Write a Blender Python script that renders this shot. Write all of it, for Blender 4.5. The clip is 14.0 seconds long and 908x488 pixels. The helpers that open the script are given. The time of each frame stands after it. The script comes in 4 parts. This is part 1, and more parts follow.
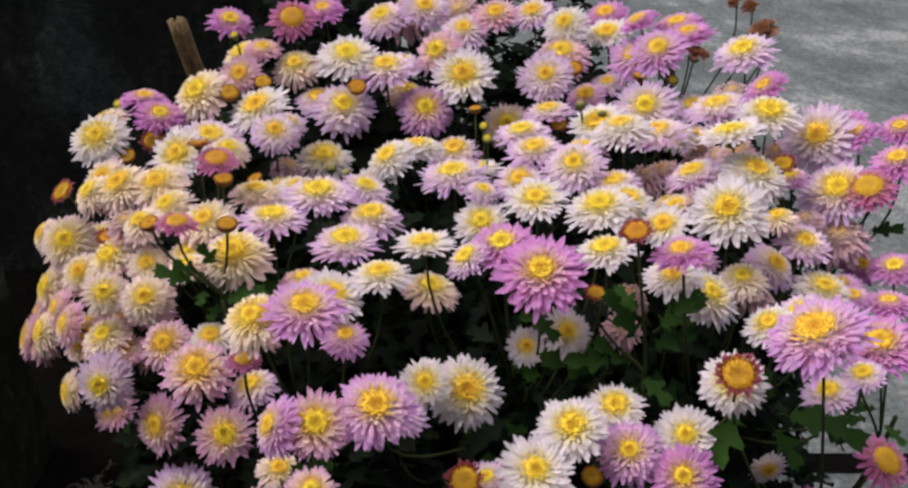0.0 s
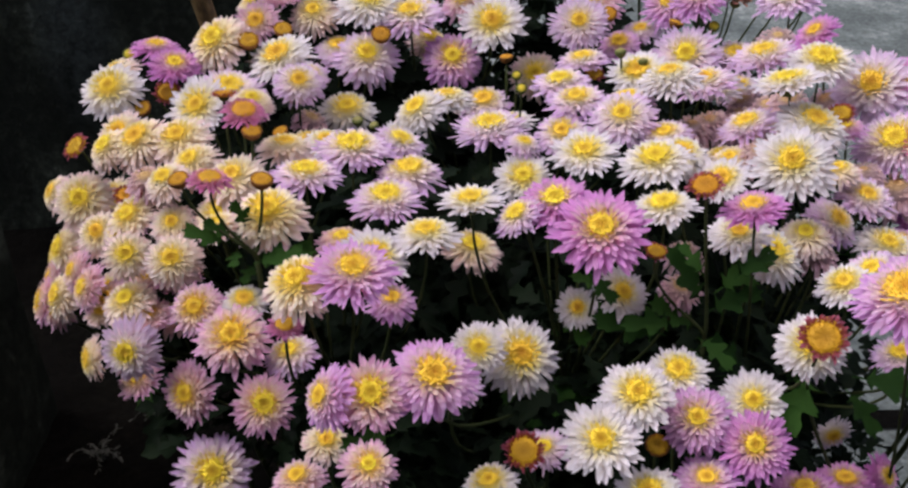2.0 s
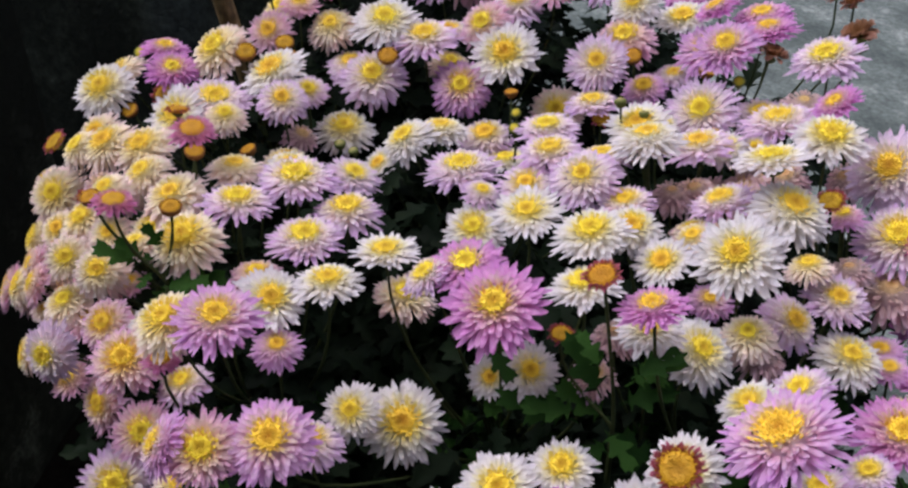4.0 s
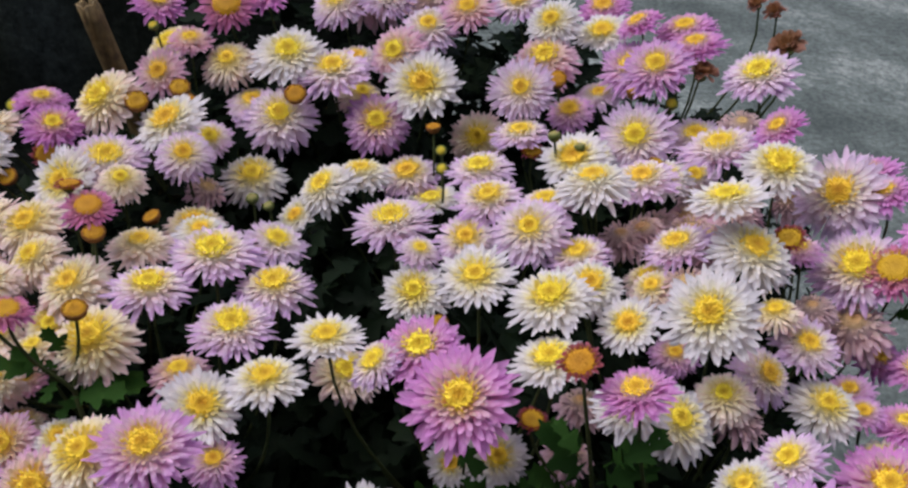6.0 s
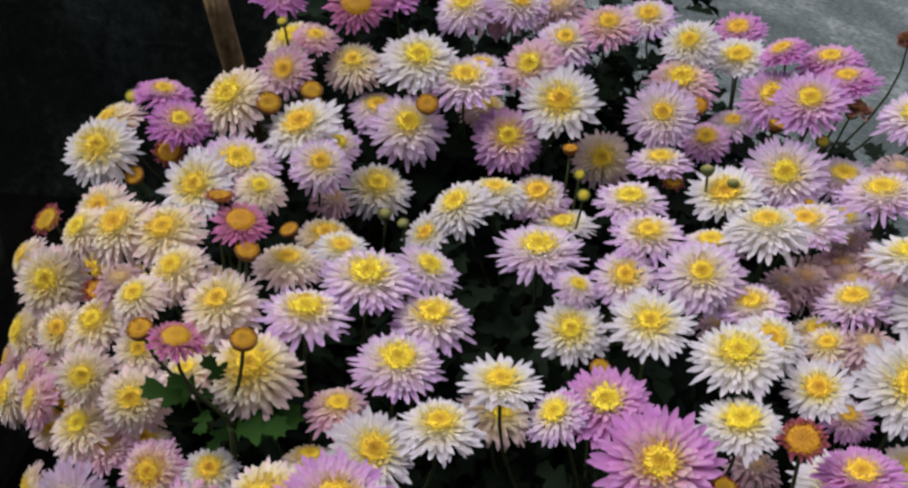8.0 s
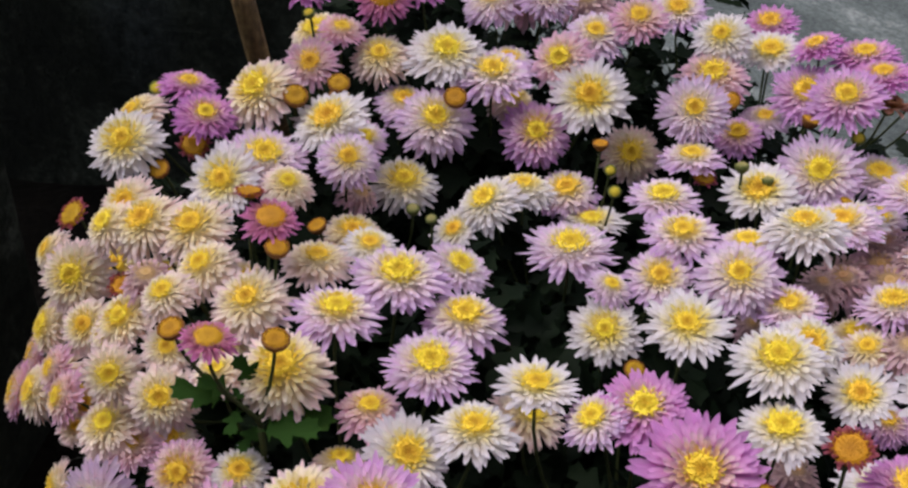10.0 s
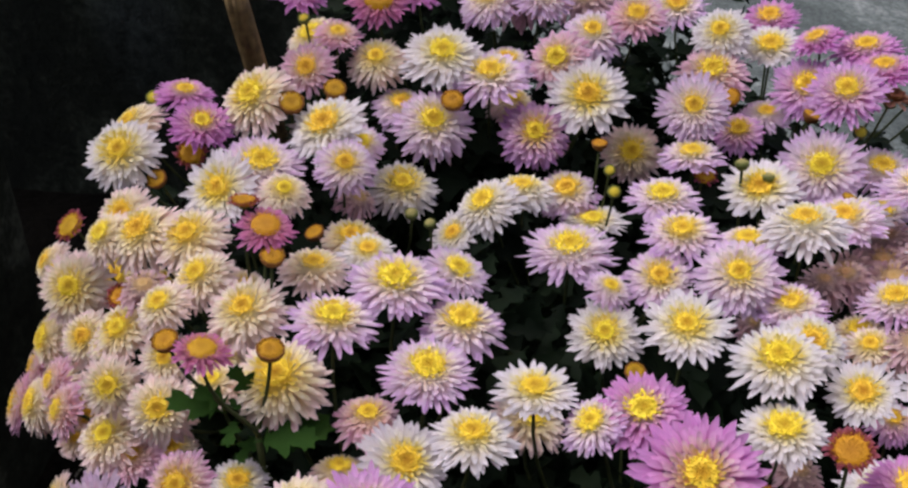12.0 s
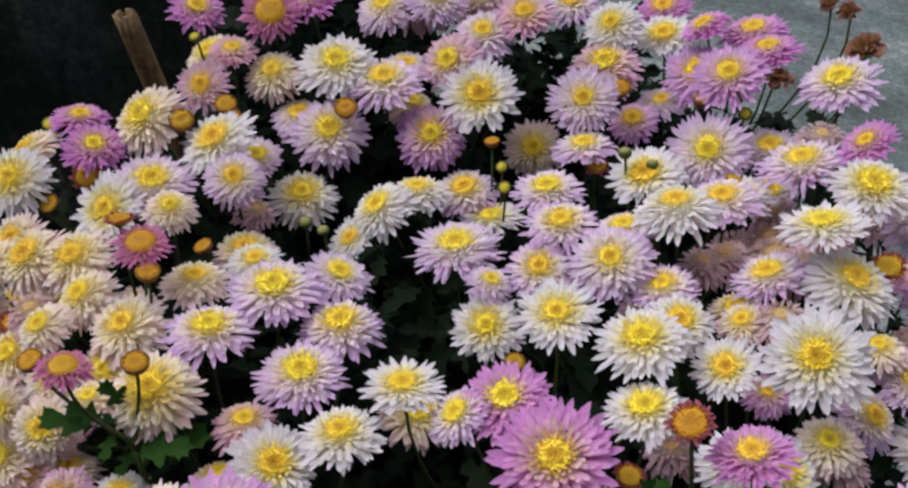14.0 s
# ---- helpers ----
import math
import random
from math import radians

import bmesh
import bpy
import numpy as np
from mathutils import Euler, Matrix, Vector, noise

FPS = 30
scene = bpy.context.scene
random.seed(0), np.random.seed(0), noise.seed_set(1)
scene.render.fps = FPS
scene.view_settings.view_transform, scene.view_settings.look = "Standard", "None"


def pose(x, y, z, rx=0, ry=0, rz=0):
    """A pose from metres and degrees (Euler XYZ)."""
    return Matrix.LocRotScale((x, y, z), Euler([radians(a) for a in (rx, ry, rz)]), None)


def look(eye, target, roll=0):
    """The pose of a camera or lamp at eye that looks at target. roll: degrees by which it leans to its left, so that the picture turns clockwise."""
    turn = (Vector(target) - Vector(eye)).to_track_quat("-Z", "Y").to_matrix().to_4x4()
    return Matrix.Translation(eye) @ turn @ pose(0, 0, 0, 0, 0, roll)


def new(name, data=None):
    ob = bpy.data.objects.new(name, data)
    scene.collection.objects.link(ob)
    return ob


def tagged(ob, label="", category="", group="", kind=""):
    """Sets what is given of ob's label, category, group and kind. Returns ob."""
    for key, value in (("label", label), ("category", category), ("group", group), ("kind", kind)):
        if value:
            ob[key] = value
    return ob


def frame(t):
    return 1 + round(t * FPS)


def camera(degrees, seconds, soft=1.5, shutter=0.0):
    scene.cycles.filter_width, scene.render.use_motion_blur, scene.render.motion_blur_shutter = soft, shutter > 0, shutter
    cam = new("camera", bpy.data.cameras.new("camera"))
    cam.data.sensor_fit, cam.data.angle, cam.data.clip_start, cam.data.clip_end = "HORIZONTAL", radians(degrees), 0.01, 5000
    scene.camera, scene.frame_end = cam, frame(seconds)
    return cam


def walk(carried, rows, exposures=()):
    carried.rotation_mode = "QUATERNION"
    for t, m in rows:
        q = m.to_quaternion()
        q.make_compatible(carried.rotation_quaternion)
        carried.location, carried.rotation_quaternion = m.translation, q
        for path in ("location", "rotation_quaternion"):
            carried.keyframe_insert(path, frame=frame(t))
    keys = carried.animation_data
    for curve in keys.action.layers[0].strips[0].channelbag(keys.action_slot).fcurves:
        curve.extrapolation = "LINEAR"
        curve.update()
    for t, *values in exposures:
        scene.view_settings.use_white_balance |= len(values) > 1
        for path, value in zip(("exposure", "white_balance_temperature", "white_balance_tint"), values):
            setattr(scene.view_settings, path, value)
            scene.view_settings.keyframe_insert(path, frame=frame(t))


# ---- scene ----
cam = camera(49.3, 14.0, soft=2.5)
# seconds, place, turn in degrees
ROWS = [
    (0.0, -0.0029, 0.0107, 1.3865, 57.593, -0.082, -0.087),
    (0.5, -0.0356, 0.0327, 1.3748, 57.124, -0.475, -0.274),
    (1.0, -0.0610, 0.0459, 1.3591, 56.329, 0.124, -0.241),
    (1.5, -0.0656, 0.0533, 1.3486, 55.354, 0.810, -0.277),
    (2.0, -0.0575, 0.0564, 1.3580, 55.045, -0.334, -1.089),
    (2.5, -0.0245, 0.0751, 1.3705, 54.892, -0.670, 1.750),
    (3.0, 0.0339, 0.1098, 1.3730, 53.856, -0.768, 6.207),
    (3.5, 0.0904, 0.1294, 1.3835, 54.348, -0.366, 9.529),
    (4.0, 0.1397, 0.1383, 1.3846, 54.018, -0.758, 10.818),
    (4.2, 0.1555, 0.1435, 1.3844, 53.922, -0.327, 10.150),
    (6.3, 0.0599, 0.2522, 1.3980, 52.308, -1.490, 2.774),
    (6.5, 0.0464, 0.2615, 1.3967, 51.949, -1.623, 3.207),
    (7.0, 0.0068, 0.2746, 1.3960, 51.737, -2.609, 4.087),
    (7.5, -0.0254, 0.2812, 1.3954, 51.717, -3.614, 4.304),
    (8.0, -0.0556, 0.2869, 1.3949, 51.727, -4.526, 5.123),
    (8.5, -0.0730, 0.2962, 1.3908, 51.160, -4.876, 5.508),
    (11.0, -0.0741, 0.3027, 1.3909, 50.991, -3.958, 6.086),
    (11.5, -0.0713, 0.3056, 1.3925, 51.053, -3.516, 5.903),
    (12.0, -0.0629, 0.3080, 1.3925, 50.911, -3.152, 5.636),
    (12.5, -0.0464, 0.3101, 1.3929, 50.876, -2.535, 5.071),
    (13.0, -0.0228, 0.3125, 1.3940, 50.870, -1.858, 4.150),
    (13.5, 0.0005, 0.3097, 1.3972, 50.953, -1.192, 3.654),
    (14.0, 0.0260, 0.3002, 1.3999, 51.440, -0.529, 3.007),
]
walk(cam, [(t, pose(x, y, z, rx, ry, rz)) for t, x, y, z, rx, ry, rz in ROWS], [(0.0, 0.55, 6850, 21), (1.5, 0.56, 6600, 20), (4.0, 0.51, 6350, 16), (7.5, 0.24, 6350, 14), (11.0, 0.31, 6600, 19), (12.5, 0.33, 6480, 18), (14.0, 0.31, 6320, 11)])

# ---- light: an overcast sky ----
world = bpy.data.worlds.new("overcast_sky")
scene.world = world
world.use_nodes = True
wn, wl = world.node_tree.nodes, world.node_tree.links
sky = wn.new("ShaderNodeTexSky")
sky.sky_type, sky.sun_disc = "NISHITA", False
sky.sun_elevation, sky.sun_rotation = radians(78), radians(30)
sky.air_density, sky.dust_density, sky.ozone_density = 1.0, 4.0, 0.6
wl.new(sky.outputs[0], wn["Background"].inputs[0])
wn["Background"].inputs[1].default_value = 0.09
sun = new("sun", bpy.data.lights.new("sun", "SUN"))
sun.data.energy, sun.data.angle, sun.data.color = 1.9, radians(40), (1.0, 0.97, 0.95)
# high overhead behind thin cloud
sun.matrix_world = look((-1.6, 0.1, 2.2), (0, 0, 0))


# ---- materials ----
def material(name):
    m = bpy.data.materials.new(name)
    m.use_nodes = True
    return m, m.node_tree.nodes, m.node_tree.links, m.node_tree.nodes["Principled BSDF"]


def ramp(nodes, stops, mode="LINEAR"):
    r = nodes.new("ShaderNodeValToRGB")
    r.color_ramp.interpolation = mode
    while len(r.color_ramp.elements) < len(stops):
        r.color_ramp.elements.new(0.5)
    for e, (p, c) in zip(r.color_ramp.elements, stops):
        e.position, e.color = p, (*c, 1)
    return r


def noise_node(nodes, links, scale, detail=6, rough=0.6, coords=None, stretch=None):
    n = nodes.new("ShaderNodeTexNoise")
    n.inputs["Scale"].default_value, n.inputs["Detail"].default_value, n.inputs["Roughness"].default_value = scale, detail, rough
    if coords is None:
        coords = nodes.new("ShaderNodeTexCoord").outputs["Object"]
    if stretch:
        mp = nodes.new("ShaderNodeMapping")
        mp.inputs["Scale"].default_value = stretch
        links.new(coords, mp.inputs["Vector"])
        coords = mp.outputs["Vector"]
    links.new(coords, n.inputs["Vector"])
    return n


def mixed(nodes, links, a, b, factor, kind="MIX"):
    """A colour mix; a, b and factor are sockets or values."""
    m = nodes.new("ShaderNodeMix")
    m.data_type, m.blend_type = "RGBA", kind
    for socket, value in ((m.inputs["A"], a), (m.inputs["B"], b), (m.inputs["Factor"], factor)):
        if isinstance(value, bpy.types.NodeSocket):
            links.new(value, socket)
        else:
            socket.default_value = (*value, 1) if isinstance(value, tuple) else value
    return m.outputs["Result"]


def bump(nodes, links, bsdf, height, strength, distance):
    b = nodes.new("ShaderNodeBump")
    b.inputs["Strength"].default_value, b.inputs["Distance"].default_value = strength, distance
    links.new(height, b.inputs["Height"])
    links.new(b.outputs[0], bsdf.inputs["Normal"])


def spread(nodes, links, source, low, high):
    m = nodes.new("ShaderNodeMapRange")
    m.inputs["To Min"].default_value, m.inputs["To Max"].default_value = low, high
    links.new(source, m.inputs["Value"])
    return m.outputs["Result"]


def petal_material(name, stops, pale, veil, root=(0.90, 0.62, 0.30)):
    """Petals: pigment goes from the heart (UV x = 0) to the rim (1); every head and petal differs a little."""
    m, nodes, links, bsdf = material(name)
    uv = nodes.new("ShaderNodeUVMap")
    sep = nodes.new("ShaderNodeSeparateXYZ")
    links.new(uv.outputs[0], sep.inputs[0])
    info = nodes.new("ShaderNodeObjectInfo")
    geo = nodes.new("ShaderNodeNewGeometry")
    add = nodes.new("ShaderNodeMath")
    add.operation = "ADD"
    links.new(sep.outputs[0], add.inputs[0])
    links.new(spread(nodes, links, info.outputs["Random"], -0.05, 0.06), add.inputs[1])
    add2 = nodes.new("ShaderNodeMath")
    add2.operation = "ADD"
    links.new(add.outputs[0], add2.inputs[0])
    links.new(spread(nodes, links, geo.outputs["Random Per Island"], -0.07, 0.07), add2.inputs[1])
    r = ramp(nodes, stops)
    links.new(add2.outputs[0], r.inputs[0])
    # paler heads among the tinted ones
    n = nodes.new("ShaderNodeMath")
    n.operation = "MULTIPLY"
    links.new(info.outputs["Random"], n.inputs[0])
    n.inputs[1].default_value = veil
    colour = mixed(nodes, links, r.outputs[0], pale, n.outputs[0])
    # deeper pigment at the foot of each petal
    foot = nodes.new("ShaderNodeMapRange")
    foot.inputs["From Min"].default_value, foot.inputs["From Max"].default_value = 0.05, 0.75
    foot.inputs["To Min"].default_value, foot.inputs["To Max"].default_value = 0.38, 0.0
    links.new(sep.outputs[1], foot.inputs["Value"])
    colour = mixed(nodes, links, colour, root, foot.outputs["Result"])
    hsv = nodes.new("ShaderNodeHueSaturation")
    links.new(spread(nodes, links, geo.outputs["Random Per Island"], 0.92, 1.06), hsv.inputs["Value"])
    links.new(colour, hsv.inputs["Color"])
    veins = noise_node(nodes, links, 260, 3, 0.6, None, (1, 1, 1))
    final = mixed(nodes, links, hsv.outputs[0], (0.86, 0.84, 0.86), spread(nodes, links, veins.outputs[0], 0.0, 1.0), "MULTIPLY")
    final = mixed(nodes, links, hsv.outputs[0], final, 0.4)
    links.new(final, bsdf.inputs["Base Color"])
    bsdf.inputs["Roughness"].default_value = 0.55
    bsdf.inputs["Specular IOR Level"].default_value = 0.25
    bump(nodes, links, bsdf, veins.outputs[0], 0.25, 0.001)
    thin = nodes.new("ShaderNodeBsdfTranslucent")
    links.new(final, thin.inputs["Color"])
    mix = nodes.new("ShaderNodeMixShader")
    mix.inputs[0].default_value = 0.48
    links.new(bsdf.outputs[0], mix.inputs[1])
    links.new(thin.outputs[0], mix.inputs[2])
    links.new(mix.outputs[0], nodes["Material Output"].inputs[0])
    return m


M_WHITE = petal_material("petal_white", [(0.285, (0.98, 0.76, 0.05)), (0.425, (0.98, 0.86, 0.24)), (0.555, (0.98, 0.94, 0.66)), (0.72, (0.93, 0.92, 0.9)), (1.0, (0.88, 0.85, 0.92))], (0.92, 0.92, 0.91), 0.25, (0.96, 0.84, 0.6))
M_LILAC = petal_material("petal_lilac", [(0.28, (0.98, 0.74, 0.05)), (0.41, (0.98, 0.85, 0.26)), (0.53, (0.98, 0.92, 0.72)), (0.7, (0.96, 0.88, 0.94)), (1.0, (0.8, 0.56, 0.88))], (0.96, 0.92, 0.96), 0.45, (0.93, 0.72, 0.66))
M_CREAM = petal_material("petal_cream", [(0.265, (0.98, 0.73, 0.03)), (0.425, (0.98, 0.83, 0.18)), (0.565, (0.98, 0.91, 0.56)), (0.76, (0.98, 0.93, 0.8)), (1.0, (0.96, 0.76, 0.8))], (0.97, 0.94, 0.86), 0.3, (0.95, 0.72, 0.4))
M_MID = petal_material("petal_rose", [(0.27, (0.95, 0.7, 0.05)), (0.39, (0.96, 0.8, 0.32)), (0.52, (0.95, 0.82, 0.76)), (0.72, (0.9, 0.66, 0.88)), (1.0, (0.78, 0.43, 0.83))], (0.92, 0.78, 0.91), 0.3, (0.78, 0.34, 0.5))
M_PINK = petal_material("petal_pink", [(0.27, (0.93, 0.6, 0.05)), (0.37, (0.95, 0.74, 0.40)), (0.50, (0.95, 0.76, 0.76)), (0.70, (0.88, 0.52, 0.82)), (1.0, (0.76, 0.34, 0.76))], (0.89, 0.6, 0.84), 0.25, (0.6, 0.12, 0.34))
M_PEACH = petal_material("petal_peach", [(0.265, (0.95, 0.64, 0.04)), (0.415, (0.96, 0.76, 0.24)), (0.565, (0.96, 0.84, 0.66)), (0.78, (0.93, 0.73, 0.8)), (1.0, (0.85, 0.5, 0.76))], (0.96, 0.84, 0.83), 0.35, (0.84, 0.44, 0.32))
M_CRIMSON = petal_material("petal_crimson", [(0.42, (0.80, 0.46, 0.12)), (0.54, (0.78, 0.40, 0.46)), (0.75, (0.76, 0.32, 0.56)), (1.0, (0.68, 0.22, 0.54))], (0.80, 0.48, 0.66), 0.2, (0.50, 0.14, 0.14))
M_FADED = petal_material("petal_faded", [(0.28, (0.80, 0.60, 0.28)), (0.45, (0.84, 0.68, 0.62)), (0.8, (0.82, 0.58, 0.70)), (1.0, (0.70, 0.42, 0.60))], (0.70, 0.58, 0.56), 0.5, (0.50, 0.26, 0.20))
M_RUST = petal_material("petal_rust", [(0.4, (0.42, 0.14, 0.02)), (0.62, (0.30, 0.06, 0.03)), (0.85, (0.42, 0.09, 0.16)), (1.0, (0.54, 0.16, 0.28))], (0.5, 0.2, 0.1), 0.2, (0.34, 0.10, 0.02))
M_WILTED = petal_material("petal_wilted", [(0.2, (0.34, 0.16, 0.05)), (0.5, (0.24, 0.08, 0.05)), (0.8, (0.28, 0.09, 0.09)), (1.0, (0.50, 0.24, 0.26))], (0.46, 0.28, 0.14), 0.6, (0.34, 0.15, 0.04))


def disc_material(name, heart, rim):
    m, nodes, links, bsdf = material(name)
    uv = nodes.new("ShaderNodeUVMap")
    sep = nodes.new("ShaderNodeSeparateXYZ")
    links.new(uv.outputs[0], sep.inputs[0])
    r = ramp(nodes, [(0.0, heart), (0.45, tuple(0.5 * (a + b) for a, b in zip(heart, rim))), (0.9, rim)])
    links.new(sep.outputs[0], r.inputs[0])
    geo = nodes.new("ShaderNodeNewGeometry")
    info = nodes.new("ShaderNodeObjectInfo")
    hsv = nodes.new("ShaderNodeHueSaturation")
    links.new(r.outputs[0], hsv.inputs["Color"])
    links.new(spread(nodes, links, geo.outputs["Random Per Island"], 0.90, 1.07), hsv.inputs["Value"])
    links.new(spread(nodes, links, info.outputs["Random"], 0.488, 0.516), hsv.inputs["Hue"])
    links.new(hsv.outputs[0], bsdf.inputs["Base Color"])
    bsdf.inputs["Roughness"].default_value = 0.7
    return m


M_DISC = disc_material("disc_yellow", (0.54, 0.28, 0.006), (0.93, 0.71, 0.05))
M_DISC_OLD = disc_material("disc_orange", (0.44, 0.22, 0.004), (0.64, 0.35, 0.008))
M_DISC_FADED = disc_material("disc_faded", (0.40, 0.22, 0.05), (0.56, 0.36, 0.18))
M_BUD = disc_material("bud_yellow", (0.72, 0.58, 0.03), (0.58, 0.50, 0.04))
M_BUD_GREEN = disc_material("bud_green", (0.34, 0.31, 0.10), (0.26, 0.26, 0.08))


def leafy_material(name, dark, light, rough=0.6, thin=0.2, single=False):
    m, nodes, links, bsdf = material(name)
    geo = nodes.new("ShaderNodeNewGeometry")
    n = noise_node(nodes, links, 55, 5, 0.6)
    each = nodes.new("ShaderNodeObjectInfo").outputs["Random"] if single else geo.outputs["Random Per Island"]
    c = mixed(nodes, links, dark, light, each)
    c = mixed(nodes, links, c, tuple(0.55 * v for v in dark), spread(nodes, links, n.outputs[0], 0.0, 0.7))
    links.new(c, bsdf.inputs["Base Color"])
    bsdf.inputs["Roughness"].default_value = rough
    bsdf.inputs["Specular IOR Level"].default_value = 0.07
    bump(nodes, links, bsdf, n.outputs[0], 0.5, 0.002)
    if thin:
        t = nodes.new("ShaderNodeBsdfTranslucent")
        links.new(c, t.inputs["Color"])
        mix = nodes.new("ShaderNodeMixShader")
        mix.inputs[0].default_value = thin
        links.new(bsdf.outputs[0], mix.inputs[1])
        links.new(t.outputs[0], mix.inputs[2])
        links.new(mix.outputs[0], nodes["Material Output"].inputs[0])
    return m


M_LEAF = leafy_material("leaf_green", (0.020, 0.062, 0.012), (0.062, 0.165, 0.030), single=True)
# inner leaves: the bush's own shade is painted in as a near-black green
M_FOLIAGE_SHADED = leafy_material("foliage_shaded", (0.005, 0.011, 0.006), (0.016, 0.031, 0.014))
M_STEM = leafy_material("stem_green", (0.050, 0.070, 0.026), (0.085, 0.105, 0.040), 0.6, 0)
M_HUSK = leafy_material("husk_brown", (0.26, 0.10, 0.03), (0.36, 0.17, 0.045), 0.6, 0)
M_STRAW = leafy_material("dry_straw", (0.07, 0.075, 0.065), (0.15, 0.155, 0.14), 0.8, 0)
M_CALYX = leafy_material("calyx_green", (0.13, 0.17, 0.05), (0.21, 0.23, 0.075), 0.6, 0)


def concrete_material():
    m, nodes, links, bsdf = material("weathered_concrete")
    geo = nodes.new("ShaderNodeNewGeometry")
    pos = geo.outputs["Position"]
    turn = nodes.new("ShaderNodeMapping")
    turn.inputs["Rotation"].default_value = (0, 0, radians(38))
    links.new(pos, turn.inputs["Vector"])
    big = noise_node(nodes, links, 1.6, 7, 0.62, turn.outputs["Vector"], (1.0, 1.6, 1.0))
    mid = noise_node(nodes, links, 9.0, 9, 0.72, turn.outputs["Vector"], (1.0, 1.15, 1.0))
    fine = noise_node(nodes, links, 60, 6, 0.7, pos)
    a = ramp(nodes, [(0.38, (0.060, 0.078, 0.074)), (0.46, (0.092, 0.116, 0.110)), (0.53, (0.140, 0.170, 0.162)), (0.60, (0.27, 0.305, 0.290))])
    links.new(mixed(nodes, links, big.outputs[0], mid.outputs[0], 0.45), a.inputs[0])
    b = ramp(nodes, [(0.38, (0.55, 0.56, 0.57)), (0.62, (1.20, 1.20, 1.18))])
    links.new(fine.outputs[0], b.inputs[0])
    c = mixed(nodes, links, a.outputs[0], b.outputs[0], 1.0, "MULTIPLY")
    # pits and grit
    v = nodes.new("ShaderNodeTexVoronoi")
    v.inputs["Scale"].default_value = 26
    links.new(pos, v.inputs["Vector"])
    pits = ramp(nodes, [(0.06, (1, 1, 1)), (0.16, (0, 0, 0))])
    links.new(v.outputs["Distance"], pits.inputs[0])
    c = mixed(nodes, links, c, (0.07, 0.08, 0.072), pits.outputs[0])
    links.new(c, bsdf.inputs["Base Color"])
    bsdf.inputs["Roughness"].default_value = 0.85
    bump(nodes, links, bsdf, mixed(nodes, links, mid.outputs[0], fine.outputs[0], 0.4), 0.6, 0.012)
    return m


def wall_material(name, pale, worn=None):
    """Black mossy plaster; pale scales the lighter patches, worn is the middle (x, z) of a rubbed streak."""
    m, nodes, links, bsdf = material(name)
    geo = nodes.new("ShaderNodeNewGeometry")
    pos = geo.outputs["Position"]
    big = noise_node(nodes, links, 3.5, 10, 0.68, pos, (1, 1, 0.6))
    fine = noise_node(nodes, links, 45, 7, 0.7, pos)
    blend = mixed(nodes, links, big.outputs[0], fine.outputs[0], 0.30)
    a = ramp(nodes, [(0.40, (0.012, 0.014, 0.011)), (0.49, (0.019 * pale, 0.022 * pale, 0.016 * pale)), (0.56, (0.040 * pale, 0.047 * pale, 0.034 * pale)), (0.65, (0.150 * pale, 0.165 * pale, 0.130 * pale))])
    links.new(blend, a.inputs[0])
    colour = a.outputs[0]
    if worn:
        # a tall streak rubbed paler, broken up by the grain
        place = nodes.new("ShaderNodeMapping")
        place.inputs["Location"].default_value = (-worn[0] / 0.10, 0, -worn[1] / 0.27)
        place.inputs["Scale"].default_value = (1 / 0.10, 0, 1 / 0.27)
        links.new(pos, place.inputs["Vector"])
        far = nodes.new("ShaderNodeVectorMath")
        far.operation = "LENGTH"
        links.new(place.outputs["Vector"], far.inputs[0])
        fade = ramp(nodes, [(0.25, (1, 1, 1)), (1.0, (0, 0, 0))])
        links.new(far.outputs["Value"], fade.inputs[0])
        grain = ramp(nodes, [(0.40, (0.010, 0.012, 0.010)), (0.52, (0.055, 0.066, 0.060)), (0.64, (0.13, 0.15, 0.14))])
        links.new(blend, grain.inputs[0])
        colour = mixed(nodes, links, colour, grain.outputs[0], fade.outputs[0])
    links.new(colour, bsdf.inputs["Base Color"])
    bsdf.inputs["Roughness"].default_value = 0.9
    bsdf.inputs["Specular IOR Level"].default_value = 0.1
    bump(nodes, links, bsdf, fine.outputs[0], 0.8, 0.01)
    return m


def soil_material():
    m, nodes, links, bsdf = material("dark_soil")
    geo = nodes.new("ShaderNodeNewGeometry")
    pos = geo.outputs["Position"]
    big = noise_node(nodes, links, 5, 7, 0.65, pos)
    fine = noise_node(nodes, links, 70, 7, 0.7, pos)
    # near-black, with somewhat paler patches where the noise peaks
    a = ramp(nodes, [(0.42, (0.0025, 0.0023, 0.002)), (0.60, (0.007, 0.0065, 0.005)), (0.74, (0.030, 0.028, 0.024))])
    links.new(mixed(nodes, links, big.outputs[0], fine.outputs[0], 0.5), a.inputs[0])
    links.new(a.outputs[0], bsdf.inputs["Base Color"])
    bsdf.inputs["Roughness"].default_value = 0.9
    bsdf.inputs["Specular IOR Level"].default_value = 0.05
    bump(nodes, links, bsdf, fine.outputs[0], 1.0, 0.015)
    return m


